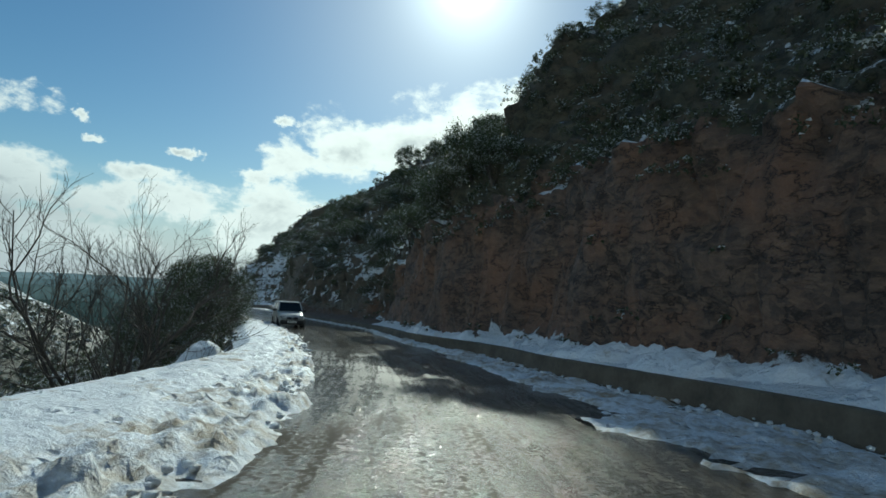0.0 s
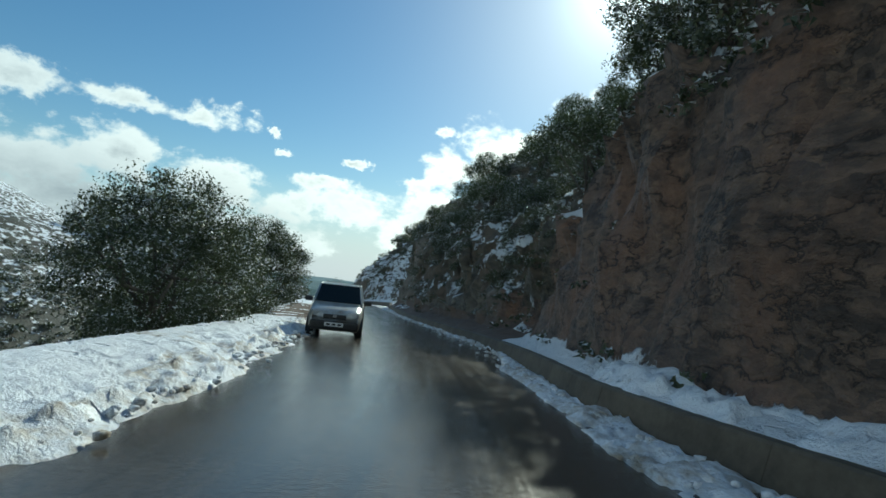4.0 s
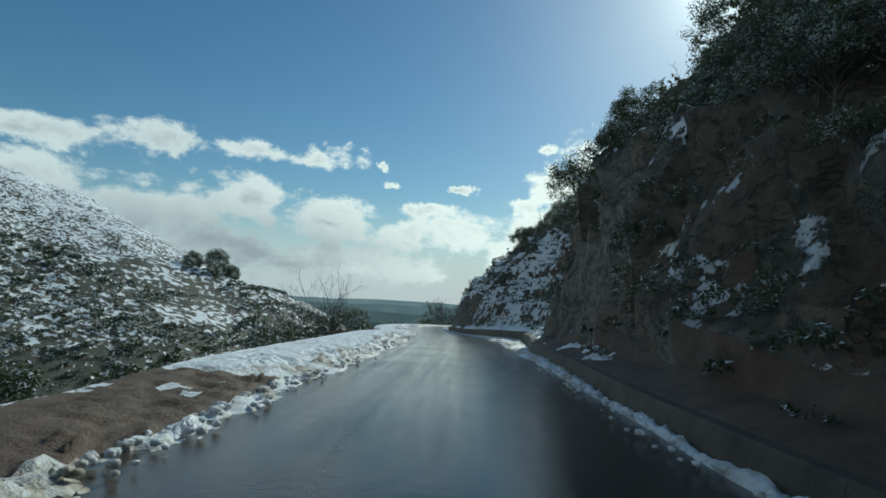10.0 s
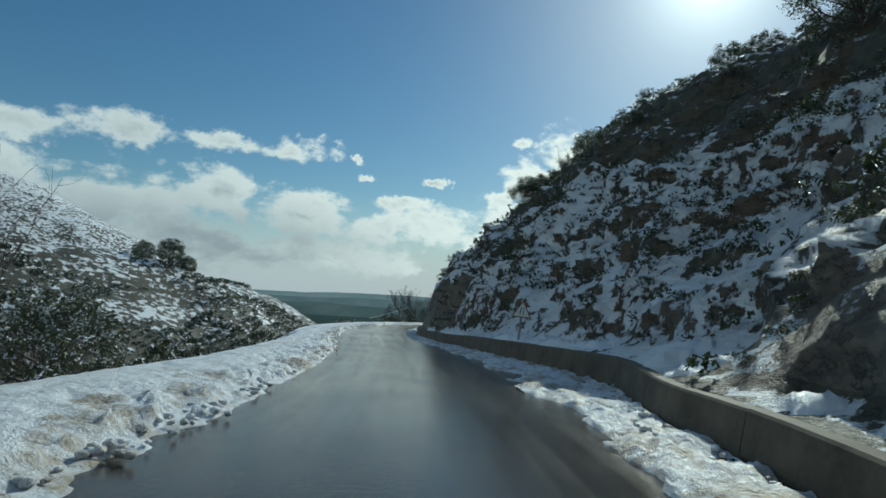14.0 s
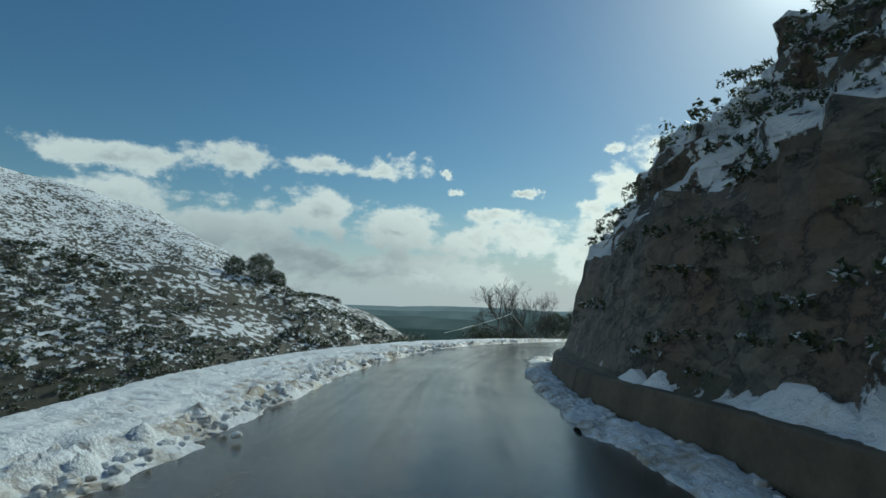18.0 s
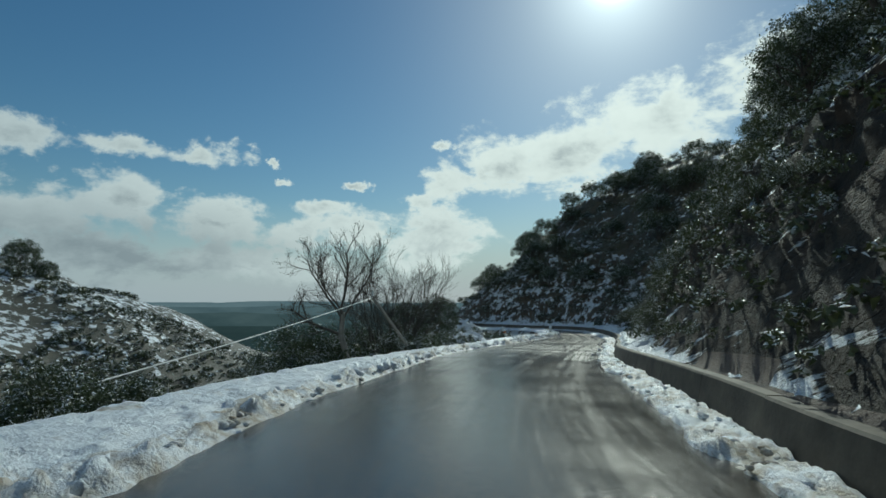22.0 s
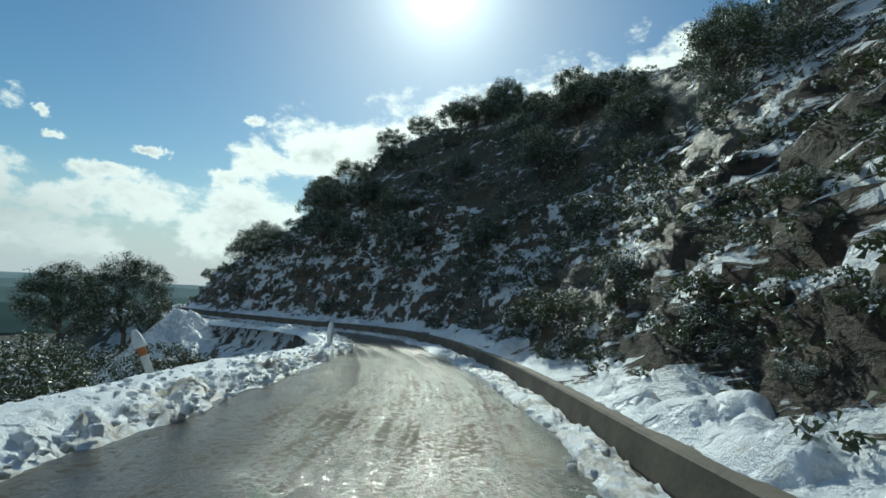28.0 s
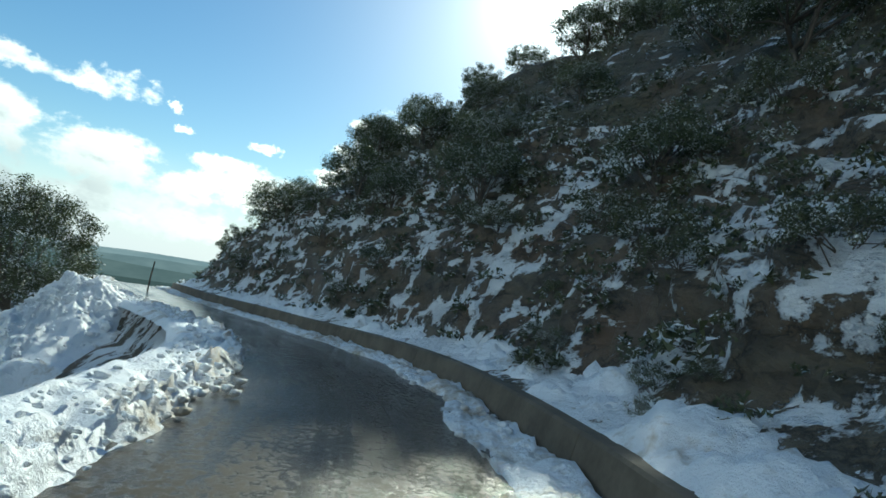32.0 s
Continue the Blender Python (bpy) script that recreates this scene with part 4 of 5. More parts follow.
def build_scrub():
    r = np.random.default_rng(8)
    # the bank below the road
    s, d = r.uniform(-18, 205, 1500), r.uniform(0, 1, 1500) ** 1.3 * 42 + 0.6
    n = table(s, KNOTS, LEFT_EDGE) - table(s, KNOTS, VERGE) - d
    keep = ~((s > 164) & (s < 186) & (d < 6))
    s, n, d = s[keep], n[keep], d[keep]
    me = scrub_mesh("bank_scrub", ground_at(s, n), r.uniform(0.5, 1.15, len(s)) * np.clip(0.6 + d / 12, 0.6, 1.5), 190, 0.115, LEAF_SCRUB, 3)
    tagged(new("bank_scrub", me), "dense dark scrub with snow on the bank below the road", "scrub", kind="stuff")
    # the wooded slope farther down
    s, d = r.uniform(100, 215, 1500), r.uniform(40, 120, 1500)
    me = scrub_mesh("valley_scrub", ground_at(s, -d), r.uniform(1.2, 3.0, len(s)), 110, 0.22, LEAF_SCRUB, 5)
    tagged(new("valley_scrub", me), "dark evergreen woodland on the slope down to the valley", "scrub", kind="stuff")
    # the hillside above
    s, d = r.uniform(-18, 205, 1300), r.uniform(0, 1, 1300) * 34
    n = table(s, KNOTS, WALL) + table(s, KNOTS, BENCH) + table(s, CUT_KNOTS, CLIFF_D) + 0.5 + d
    keep = ~((s > 77) & (s < 101) & (d < 7) & (r.uniform(size=len(s)) < 0.75))
    # thicker on the brow of the red cut
    brow, back = r.uniform(-12, 26, 420), r.uniform(0, 1, 420) ** 1.4 * 6
    s = np.concatenate([s[keep], brow])
    n = np.concatenate([n[keep], table(brow, KNOTS, WALL) + table(brow, KNOTS, BENCH) + table(brow, CUT_KNOTS, CLIFF_D) + 0.1 + back])
    me = scrub_mesh("hillside_scrub", ground_at(s, n), r.uniform(0.45, 0.95, len(s)), 230, 0.085, LEAF_SCRUB, 4)
    tagged(new("hillside_scrub", me), "dense dark scrub with snow covering the hillside", "scrub", kind="stuff")
    # the spur across the valley
    x, y = r.uniform(-330, -30, 30000), r.uniform(150, 640, 30000)
    z = far_z(x, y)
    zr, nn = road_near(x, y)
    bare = fbm(np.stack([x / 60, y / 60, 0 * x], -1), 3)
    keep = (nn < -60) & (z > -84) & (bare < 0.09) & ~(np.hypot((x + 175) / 40, (y - 372) / 26) < 1)
    p = np.stack([x, y, z], -1)[keep][:11000]
    me = scrub_mesh("spur_scrub", p, r.uniform(0.7, 1.0, len(p)) * r.choice([0.9, 1.3, 1.9, 3.0], len(p), p=[0.35, 0.35, 0.2, 0.1]), 44, 0.36, LEAF_SCRUB, 6)
    tagged(new("spur_scrub", me), "scattered dark bushes on the snowy spur across the valley", "scrub", kind="stuff")
    m = far_z(np.array([-139.0, -150.0, -128.0]), np.array([412.0, 406.0, 415.0]))
    for k, (x, y, size) in enumerate([(-139, 412, 3.3), (-152, 405, 2.5), (-130, 416, 2.2)]):
        put_tree("lone_tree", OAK_BIG[k], Matrix.Translation((x, y, m[k] - 3)) @ Matrix.Scale(size, 4), "broad dark tree standing on the crest of the spur", "trees on the spur")


build_scrub()


def build_tufts():
    """Small tufts of grass and dwarf scrub on the lower slopes and the cut."""
    r = np.random.default_rng(28)
    s = np.concatenate([r.uniform(78, 103, 700), r.uniform(114, 204, 2300), r.uniform(-15, 78, 500)])
    d = r.uniform(0, 1, len(s)) * 8.5
    n = table(s, KNOTS, WALL) + 0.45 + table(s, KNOTS, BENCH) * r.uniform(0.2, 1, len(s)) + d
    keep = ~((s > 85.5) & (s < 90) & (n < 7))
    s, n = s[keep], n[keep]
    me = scrub_mesh("slope_tufts", ground_at(s, n), r.uniform(0.14, 0.42, len(s)), 60, 0.20, LEAF_SCRUB, 9)
    tagged(new("slope_tufts", me), "tufts of dry grass and dwarf scrub poking through snow", "grass", kind="stuff")


build_tufts()


def build_cliff_scrub():
    """Dark growth hanging on the shaded rock cut."""
    r = np.random.default_rng(29)
    s = np.concatenate([r.uniform(27, 74, 520), r.uniform(100, 122, 60), r.uniform(122, 172, 300), r.uniform(124, 154, 160), r.uniform(-14, 27, 170)])
    d = r.uniform(0, 1, len(s)) ** 0.8
    n = table(s, KNOTS, WALL) + table(s, KNOTS, BENCH) + 0.3 + d * (table(s, CUT_KNOTS, CLIFF_D) + table(s, [118, 126], [1.2, 2.6]))
    keep = fbm(np.stack([s * 0.25, n * 0.5, 0 * s], -1), 3) > -0.10
    keep |= (s > 126) & (s < 153) & (r.uniform(size=len(s)) < 0.85)
    keep &= ~((s < 27) & (d < 0.7))
    s, n = s[keep], n[keep]
    me = scrub_mesh("cliff_scrub", ground_at(s, n), r.uniform(0.22, 0.58, len(s)), 240, 0.085, LEAF_SCRUB, 19)
    tagged(new("cliff_scrub", me), "dark heath and ivy hanging on the shaded rock cut", "scrub", kind="stuff")


build_cliff_scrub()


def grow(r, start, way, length, radius, level, kids, out, lift, spread):
    """A branch with its side branches, level by level; out holds the tubes of each level."""
    steps, sides = (8, 6, 4, 3)[level], (8, 6, 4, 3)[level]
    path = branch_path(r, start, way, length, steps, (0.12, 0.15, 0.16, 0.18)[level], lift)
    out[level].append(tube(path, np.linspace(radius, radius * (0.42, 0.40, 0.45, 0.6)[level], len(path)), sides))
    if level == len(kids):
        return
    for k in range(kids[level]):
        u = 0.22 + 0.78 * (k + r.uniform(0.2, 0.9)) / kids[level]
        i = min(int(u * steps), steps - 1)
        at = path[i] + (path[i + 1] - path[i]) * (u * steps - i)
        d = path[i + 1] - path[i]
        d = d / np.linalg.norm(d)
        turn = r.normal(size=3)
        turn -= d * turn.dot(d)
        turn /= np.linalg.norm(turn)
        d = d + turn * spread * r.uniform(0.6, 1.3)
        grow(r, at, d / np.linalg.norm(d), length * r.uniform(0.40, 0.62) * (1.15 - 0.45 * u), max(radius * 0.40, 0.0045), level + 1, kids, out, lift + 0.03, spread)


def bare_tree(name, m, seed, height, stems, trunk, label, kids=(8, 7, 5), reach=0.5, lift=0.04, spread=0.8, boughs=()):
    """A leafless tree: a fan of stems, or the given boughs (start, way, length, radius), with branches and fine twigs."""
    r = np.random.default_rng(seed)
    t = thing(name, m, label, "tree", "bare trees")
    out = [[], [], [], []]
    for start, way, length, radius in boughs:
        grow(r, start, np.array(way) / np.linalg.norm(way), length, radius, 0, kids, out, lift, spread)
    for k in range(stems):
        a = 2 * math.pi * k / stems + r.uniform(-0.4, 0.4)
        lean = reach * r.uniform(0.5, 1.2)
        way = np.array([math.cos(a) * lean, math.sin(a) * lean, 1.0])
        grow(r, (0.1 * math.cos(a), 0.1 * math.sin(a), -0.4), way / np.linalg.norm(way), height * r.uniform(0.62, 0.85), trunk * r.uniform(0.7, 1.1), 0, kids, out, lift, spread)
    for piece in out[0]:
        part("stem", quads_mesh("stem", *piece, [BARK], smooth=True), None, t)
    part("branch", quads_mesh("branch", *joined(out[1] + out[2]), [BARK], smooth=True), None, t)
    if out[3]:
        part("twig", quads_mesh("twig", *joined(out[3]), [BARK]), None, t)
    return t


bare_tree("bare_tree", spot(8.4, -7.1, 0.2), 3, 7.2, 6, 0.055, "leafless many-stemmed tree at the edge of the snowy verge", reach=0.62, boughs=[((0, 0, -0.5), (0.05, 0, 1), 3.0, 0.15), ((0.1, 0.1, 1.2), (0.6, -0.2, 1), 4.0, 0.06)])
PALE_BARK = plain_material("pale_bark", (0.17, 0.15, 0.125), (0.36, 0.33, 0.29), 0.8, 0, 4, 0.7, 0.015)
bent = bare_tree("bare_tree", Matrix.Translation((8.15, 133.3, -7.0)), 4, 4.4, 0, 0.06, "leafless tree with pale bent trunk beyond the snow bank", kids=(8, 7, 5), lift=0.05, boughs=[((-0.12, 0, 1.25), (-1.0, 0.2, 0.12), 1.9, 0.055), ((-0.12, 0, 1.3), (0.1, 0.1, 1), 2.8, 0.055), ((-0.1, 0, 1.7), (-0.55, 0.2, 1), 2.4, 0.042), ((-0.1, 0, 1.8), (0.6, -0.2, 1), 2.3, 0.04), ((-0.1, 0, 1.9), (-0.2, -0.6, 1), 2.2, 0.036)])
v, q = tube([(0.22, 0, -0.6), (0.16, 0, 0.2), (0.0, 0.02, 0.8), (-0.14, 0, 1.2), (-0.12, 0, 1.6), (-0.08, 0, 2.0)], [0.13, 0.115, 0.105, 0.10, 0.085, 0.07], 10)
part("trunk", quads_mesh("trunk", v, q, [PALE_BARK], smooth=True), None, bent, "pale bent trunk")
bare_tree("bare_tree", Matrix.Translation((10.0, 137.2, -7.3)), 6, 5.3, 12, 0.036, "leafless spreading tree beside the leaning pole", reach=0.72, kids=(8, 7, 5))
for k, (s, n, h) in enumerate([(73.5, -6.8, 4.0), (76, -8.0, 4.2), (71, -8.2, 3.4), (79, -7.4, 3.2), (69, -7.0, 2.8), (74.5, -9.0, 4.4), (67.5, -8.8, 3.2)]):
    bare_tree("bare_sapling", spot(s, n, 0.2), 20 + k, h + 0.6, 8, 0.028, "leafless brown saplings in the thicket below the verge", kids=(6, 6), reach=0.65)
for k, (s, n, h) in enumerate([(47, 8.6, 2.4), (52, 9.2, 2.2), (104, 12.5, 3.0), (118, 9.5, 2.6), (150, 12, 3.2), (160, 14, 3.0), (129, 12.5, 3.4), (66, 8.5, 2.6)]):
    bare_tree("bare_sapling", spot(s, n, 0.2), 40 + k, h, 4, 0.03, "leafless sapling on the hillside skyline", kids=(6, 5))

# ---------------------------------------------------------------- snow heaps and clods
def heap_mesh(name, seed, rad, high, mat, jag=0.18, rings=22, around=40):
    u = np.linspace(0, 1, rings)[:, None]
    a = np.linspace(0, 2 * np.pi, around + 1)[None]
    x, y = u * rad * np.cos(a), u * rad * np.sin(a)
    p = np.stack([x, y, 0 * x + seed], -1)
    z = high * (1 - u * u) ** (1.5 if rad < 5 else 1.0) * (1 if rad < 5 else 1 - 0.7 * u) * (1 + 0 * a) + jag * (fbm(p * 1.1, 5, 0.7) - 0.3 * np.abs(fbm(p * 3.1, 3, 0.6))) * (1 - u**3) * (u > 0.01) - 0.25 * u**4
    if rad > 5:
        x = np.where(x < 0, 0.48 * x, x)     # cut short on the valley side
    return grid_mesh(name, np.stack([x, y, z], -1), [mat])


def put_heap(x, y, top, rad, high, seed, label, jag=0.18, rings=26, around=60):
    ob = new("snow_mound", heap_mesh("snow_mound", seed, rad, high, SNOW_CLEAN, jag, rings, around))
    ob.location = (x, y, top - high)
    tagged(ob, label, "snow heap")


put_heap(22.6, 175.4, -7.40, 9.5, 4.4, 1, "tall ploughed heap of dirty snow below the bend", 0.55, 70, 150)
put_heap(15.6, 146.3, -6.62, 1.9, 0.9, 2, "mound of old snow at the edge of the bank", 0.45, 40, 90)
put_heap(0.1, 18.8, -2.55, 1.3, 0.9, 3, "mound of snow beyond the verge")


def build_rubble():
    """Lumps of broken snow strewn over the big heap and the verge at the bend."""
    r = np.random.default_rng(83)
    shapes = []
    for k in range(6):
        bm = bmesh.new()
        bmesh.ops.create_icosphere(bm, subdivisions=1, radius=1)
        shapes.append((np.array([v.co[:] for v in bm.verts]) * r.uniform(0.6, 1.3, (len(bm.verts), 1)), np.array([[v.index for v in f.verts] for f in bm.faces])))
        bm.free()
    v, q, o = [], [], 0
    for k in range(2600):
        if k < 1700:
            a, u = r.uniform(0, 2 * math.pi), r.uniform(0, 1) ** 0.7
            at = np.array([22.6 + 9.5 * u * math.cos(a) * (0.48 if math.cos(a) < 0 else 1.0), 175.4 + 9.5 * u * math.sin(a), -7.40 - 4.4 + 4.4 * (1 - u * u) * (1 - 0.7 * u)])
            size = r.uniform(0.04, 0.05 + 0.14 * r.uniform() ** 3)
        else:
            s = r.uniform(150, 190)
            e = float(table(s, KNOTS, LEFT_EDGE))
            at = place(s, e - r.uniform(-0.1, 0.9) * float(table(s, KNOTS, VERGE)), 0.16)
            size = r.uniform(0.02, 0.03 + 0.08 * r.uniform() ** 2)
        a, b = shapes[k % 6]
        v.append(a * size * np.array([1, 1, 0.75]) + at)
        q.append(b + o)
        o += len(a)
    tagged(new("snow_rubble", quads_mesh("snow_rubble", np.vstack(v), np.vstack(q), [SNOW_CLEAN], smooth=True)), "broken lumps of ploughed snow strewn over the heap", "snow", kind="stuff")


build_rubble()


def lump_mesh(seed, mat):
    r = np.random.default_rng(seed)
    bm = bmesh.new()
    bmesh.ops.create_icosphere(bm, subdivisions=2, radius=1)
    for v in bm.verts:
        v.co *= 0.72 + 0.55 * noise.noise(v.co * 1.5 + Vector((seed * 3.1, 0, 0))) + r.uniform(-0.06, 0.06)
        v.co.z *= 0.75
    me = bpy.data.meshes.new("snow_clod")
    bm.to_mesh(me)
    bm.free()
    me.materials.append(mat)
    me.polygons.foreach_set("use_smooth", [True] * len(me.polygons))
    return me


CLODS = [lump_mesh(k, SNOW_CLEAN) for k in range(6)]
rng = np.random.default_rng(77)
for k in range(54):
    s = rng.uniform(100, 136) if k < 36 else rng.uniform(140, 162)
    n = float(table(s, KNOTS, LEFT_EDGE)) + rng.normal() * 0.16 - 0.12
    p = place(s, n, 0.10)
    size = rng.uniform(0.06, 0.16)
    ob = new("snow_clod", CLODS[k % 6])
    ob.matrix_world = Matrix.Translation(p) @ Euler(rng.uniform(0, 6, 3)).to_matrix().to_4x4() @ Matrix.Scale(size, 4)
    tagged(ob, "rounded clod of ploughed snow at the road edge", "snow clod", "snow clods along the road")


def build_crumbs():
    r = np.random.default_rng(78)
    shapes = []
    for k in range(5):
        bm = bmesh.new()
        bmesh.ops.create_icosphere(bm, subdivisions=1, radius=1)
        shapes.append((np.array([v.co[:] for v in bm.verts]) * r.uniform(0.65, 1.25, (len(bm.verts), 1)), np.array([[v.index for v in f.verts] for f in bm.faces])))
        bm.free()
    v, q, o = [], [], 0
    for k in range(3600):
        s = r.uniform(-6, 195)
        if k % 3:
            n = float(table(s, KNOTS, LEFT_EDGE)) + abs(r.normal()) * 0.22 - 0.30
        else:
            n = float(table(s, KNOTS, WALL)) - abs(r.normal()) * 0.28 - 0.12
        if 40 < s < 47 and r.uniform() < 0.6:
            continue
        a, b = shapes[k % 5]
        size = r.uniform(0.02, 0.075)
        v.append(a * size * np.array([1, 1, 0.7]) + place(s, n, 0.02 + 0.4 * size))
        q.append(b + o)
        o += len(a)
    tagged(new("slush_crumbs", quads_mesh("slush_crumbs", np.vstack(v), np.vstack(q), [SNOW_DIRTY], smooth=True)), "crumbs of dirty slush scattered along both road edges", "snow", kind="stuff")


build_crumbs()


def build_bench_snow():
    s = np.arange(-22, 206, 0.11)
    w, b, h = table(s, KNOTS, WALL), table(s, KNOTS, BENCH), table(s, KNOTS, WALL_H)
    u = np.linspace(0, 1, 22)
    n = (w + 0.20)[:, None] + (b + 0.55)[:, None] * u
    ss = np.broadcast_to(s[:, None], n.shape)
    p = place(ss, n, 0)
    amount = table(s, [-22, 26, 34, 44, 60, 72, 78, 100, 104, 122, 134, 150, 206], [0.7, 0.3, -0.7, -0.6, -0.1, 0.2, 0.55, 0.6, 0.05, 0.0, 0.3, 0.45, 0.3])[:, None]
    t = 0.42 * fbm(p * np.array([0.9, 0.9, 0]), 5, 0.66) + 0.13 * fbm(p * np.array([4.2, 4.2, 0]) + 6, 4, 0.7) + 0.16 * (amount * 2 - 1) - 0.14 * np.abs(u - 0.35)
    t = np.where(t > 0, t * np.clip(u / 0.2, 0, 1), t) - 0.06 * (u < 0.02)
    z = np.clip((n - w[:, None] - 0.28), 0, None) * 0.35 + h[:, None] + np.clip(t, -0.25, 0.20) - 0.02
    p[..., 2] += z
    tagged(new("bench_snow", grid_mesh("bench_snow", p, [SNOW_CLEAN])), "lumpy snow lying on the ledge behind the low wall", "snow", kind="stuff")


build_bench_snow()

# ---------------------------------------------------------------- roadside things
WHITE_PAINT = plain_material("white_paint", (0.62, 0.62, 0.60), (0.80, 0.80, 0.78), 0.5, 0, 5, 0.1, 0.004)
RED_PAINT = plain_material("red_paint", (0.30, 0.03, 0.025), (0.42, 0.05, 0.04), 0.5, 0, 5, 0.1, 0.004)
FADED_RED = plain_material("faded_red_paint", (0.20, 0.065, 0.055), (0.30, 0.10, 0.085), 0.6, 0, 5, 0.1, 0.004)
ORANGE_PAINT = plain_material("orange_paint", (0.36, 0.12, 0.04), (0.55, 0.20, 0.07), 0.6, 0, 6, 0.2, 0.004)
BLACK_PAINT = plain_material("black_paint", (0.012, 0.012, 0.012), (0.03, 0.03, 0.03), 0.45, 0, 8, 0.1, 0.003)
GALVANISED = plain_material("galvanised_steel", (0.22, 0.23, 0.22), (0.36, 0.37, 0.36), 0.5, 0.6, 6, 0.15, 0.004)
OLD_WOOD = plain_material("weathered_wood", (0.20, 0.18, 0.15), (0.38, 0.36, 0.33), 0.8, 0, 4, 0.6, 0.01)


def box_bm(size, at=(0, 0, 0), bev=0.0, rot=None):
    bm = bmesh.new()
    bmesh.ops.create_cube(bm, size=1)
    for v in bm.verts:
        v.co = Vector((v.co.x * size[0], v.co.y * size[1], v.co.z * size[2]))
    if bev:
        bmesh.ops.bevel(bm, geom=bm.edges[:], offset=bev, segments=2, affect="EDGES", profile=0.6)
    m = Matrix.Translation(at) @ (rot or Matrix())
    bm.transform(m)
    return bm


def rod_mesh(name, path, radii, mat, sides=10):
    v, q = tube(path, radii, sides)
    me = quads_mesh(name, v, q, [mat], smooth=True)
    return me


def prism_bm(points, depth, y=0.0, bev=0.0):
    """A plate: outline in x and z, standing upright, depth along y."""
    bm = bmesh.new()
    f = bm.faces.new([bm.verts.new((x, y, z)) for x, z in points])
    r = bmesh.ops.extrude_face_region(bm, geom=[f])
    bmesh.ops.translate(bm, verts=[v for v in r["geom"] if isinstance(v, bmesh.types.BMVert)], vec=(0, depth, 0))
    bmesh.ops.recalc_face_normals(bm, faces=bm.faces[:])
    if bev:
        bmesh.ops.bevel(bm, geom=bm.edges[:], offset=bev, segments=1, affect="EDGES")
    return bm


def tri(side):
    h = side * 0.866
    return [(-side / 2, -h / 3), (side / 2, -h / 3), (0, 2 * h / 3)]


def build_sign():
    sign = thing("road_sign", Matrix.Translation((13.2, 85.3, -4.40)) @ Matrix.Rotation(radians(-4), 4, "Z") @ Matrix.Rotation(radians(5), 4, "Y") @ Matrix.Scale(0.85, 4), "triangular red-bordered road narrows sign on a grey post", "road sign")
    part("post", rod_mesh("post", [(0, 0.05, -0.5), (0, 0.05, 0.4), (0, 0.05, 1.3), (0, 0.05, 2.1)], [0.05, 0.05, 0.048, 0.048], GALVANISED), None, sign)
    lift = Matrix.Translation((0, 0, 1.72))
    for name, side, depth, y, mat, label in (("border", 0.90, 0.012, -0.020, FADED_RED, "faded red enamel border"), ("face", 0.74, 0.008, -0.0245, WHITE_PAINT, "dull white sign face")):
        bm = prism_bm(tri(side), depth, y, 0.002)
        bm.transform(lift)
        part(name, bm, mat, sign, label)
    for x, pts in ((-1, [(-0.09, -0.12), (-0.055, -0.12), (-0.055, 0.0), (-0.03, 0.10), (-0.03, 0.20), (-0.06, 0.20), (-0.06, 0.10), (-0.09, 0.0)]), (1, [(0.05, -0.12), (0.085, -0.12), (0.085, 0.20), (0.05, 0.20)])):
        bm = prism_bm(pts, 0.006, -0.030)
        bm.transform(lift)
        part("road_symbol_line", bm, BLACK_PAINT, sign, "black painted bar")
    part("clamp", box_bm((0.14, 0.05, 0.05), (0, 0.02, 1.85), 0.006), GALVANISED, sign)
    part("clamp", box_bm((0.14, 0.05, 0.05), (0, 0.02, 1.55), 0.006), GALVANISED, sign)


build_sign()


def guard_post(m, label, band):
    post = thing("guard_post", m, label, "guard post")
    part("shaft", box_bm((0.14, 0.14, 0.85), (0, 0, 0.185), 0.02), WHITE_PAINT, post)
    part("band", box_bm((0.148, 0.148, 0.22), (0, 0, 0.30), 0.02), band, post)
    cap = heap_mesh("snow_cap", 5, 0.12, 0.09, SNOW_CLEAN, 0.03, 6, 12)
    ob = part("snow_cap", cap, None, post, "small cap of snow")
    ob.location.z = 0.61


guard_post(Matrix.Translation((24.88, 156.35, -7.24)) @ Matrix.Rotation(radians(30), 4, "Z"), "white concrete guard post with a snow cap", WHITE_PAINT)
p = ground_at(np.array([154.2]), np.array([-5.3]))[0]
guard_post(Matrix.Translation((p[0], p[1], p[2] + 0.25)) @ Matrix.Rotation(radians(-24), 4, "Y"), "leaning orange-banded guard post capped with snow", ORANGE_PAINT)

foot, tip = Vector((10.30, 133.75, -6.15)), Vector((8.95, 132.0, -4.50))
pole = thing("leaning_pole", Matrix(), "fallen pale wooden utility pole leaning over the bank", "utility pole")
part("shaft", rod_mesh("shaft", [foot, foot.lerp(tip, 0.3), foot.lerp(tip, 0.65), tip], [0.055, 0.05, 0.046, 0.042], OLD_WOOD), None, pole)
part("insulator", rod_mesh("insulator", [tip + Vector((0, 0, 0.05)), tip + Vector((0, 0.02, 0.22))], [0.04, 0.03], WHITE_PAINT, 8), None, pole)
far = Vector((5.20, 121.30, -5.42))      # the broken end hangs over the bank
cable = []
for k in range(25):
    u = k / 24
    cable.append(tuple(tip.lerp(far, u) - Vector((0, 0, 0.05 * 4 * u * (1 - u)))))
tagged(new("overhead_cable", rod_mesh("overhead_cable", cable, [0.010] * 25, WHITE_PAINT, 6)), "slack overhead cable coated with snow below the road", "cable")
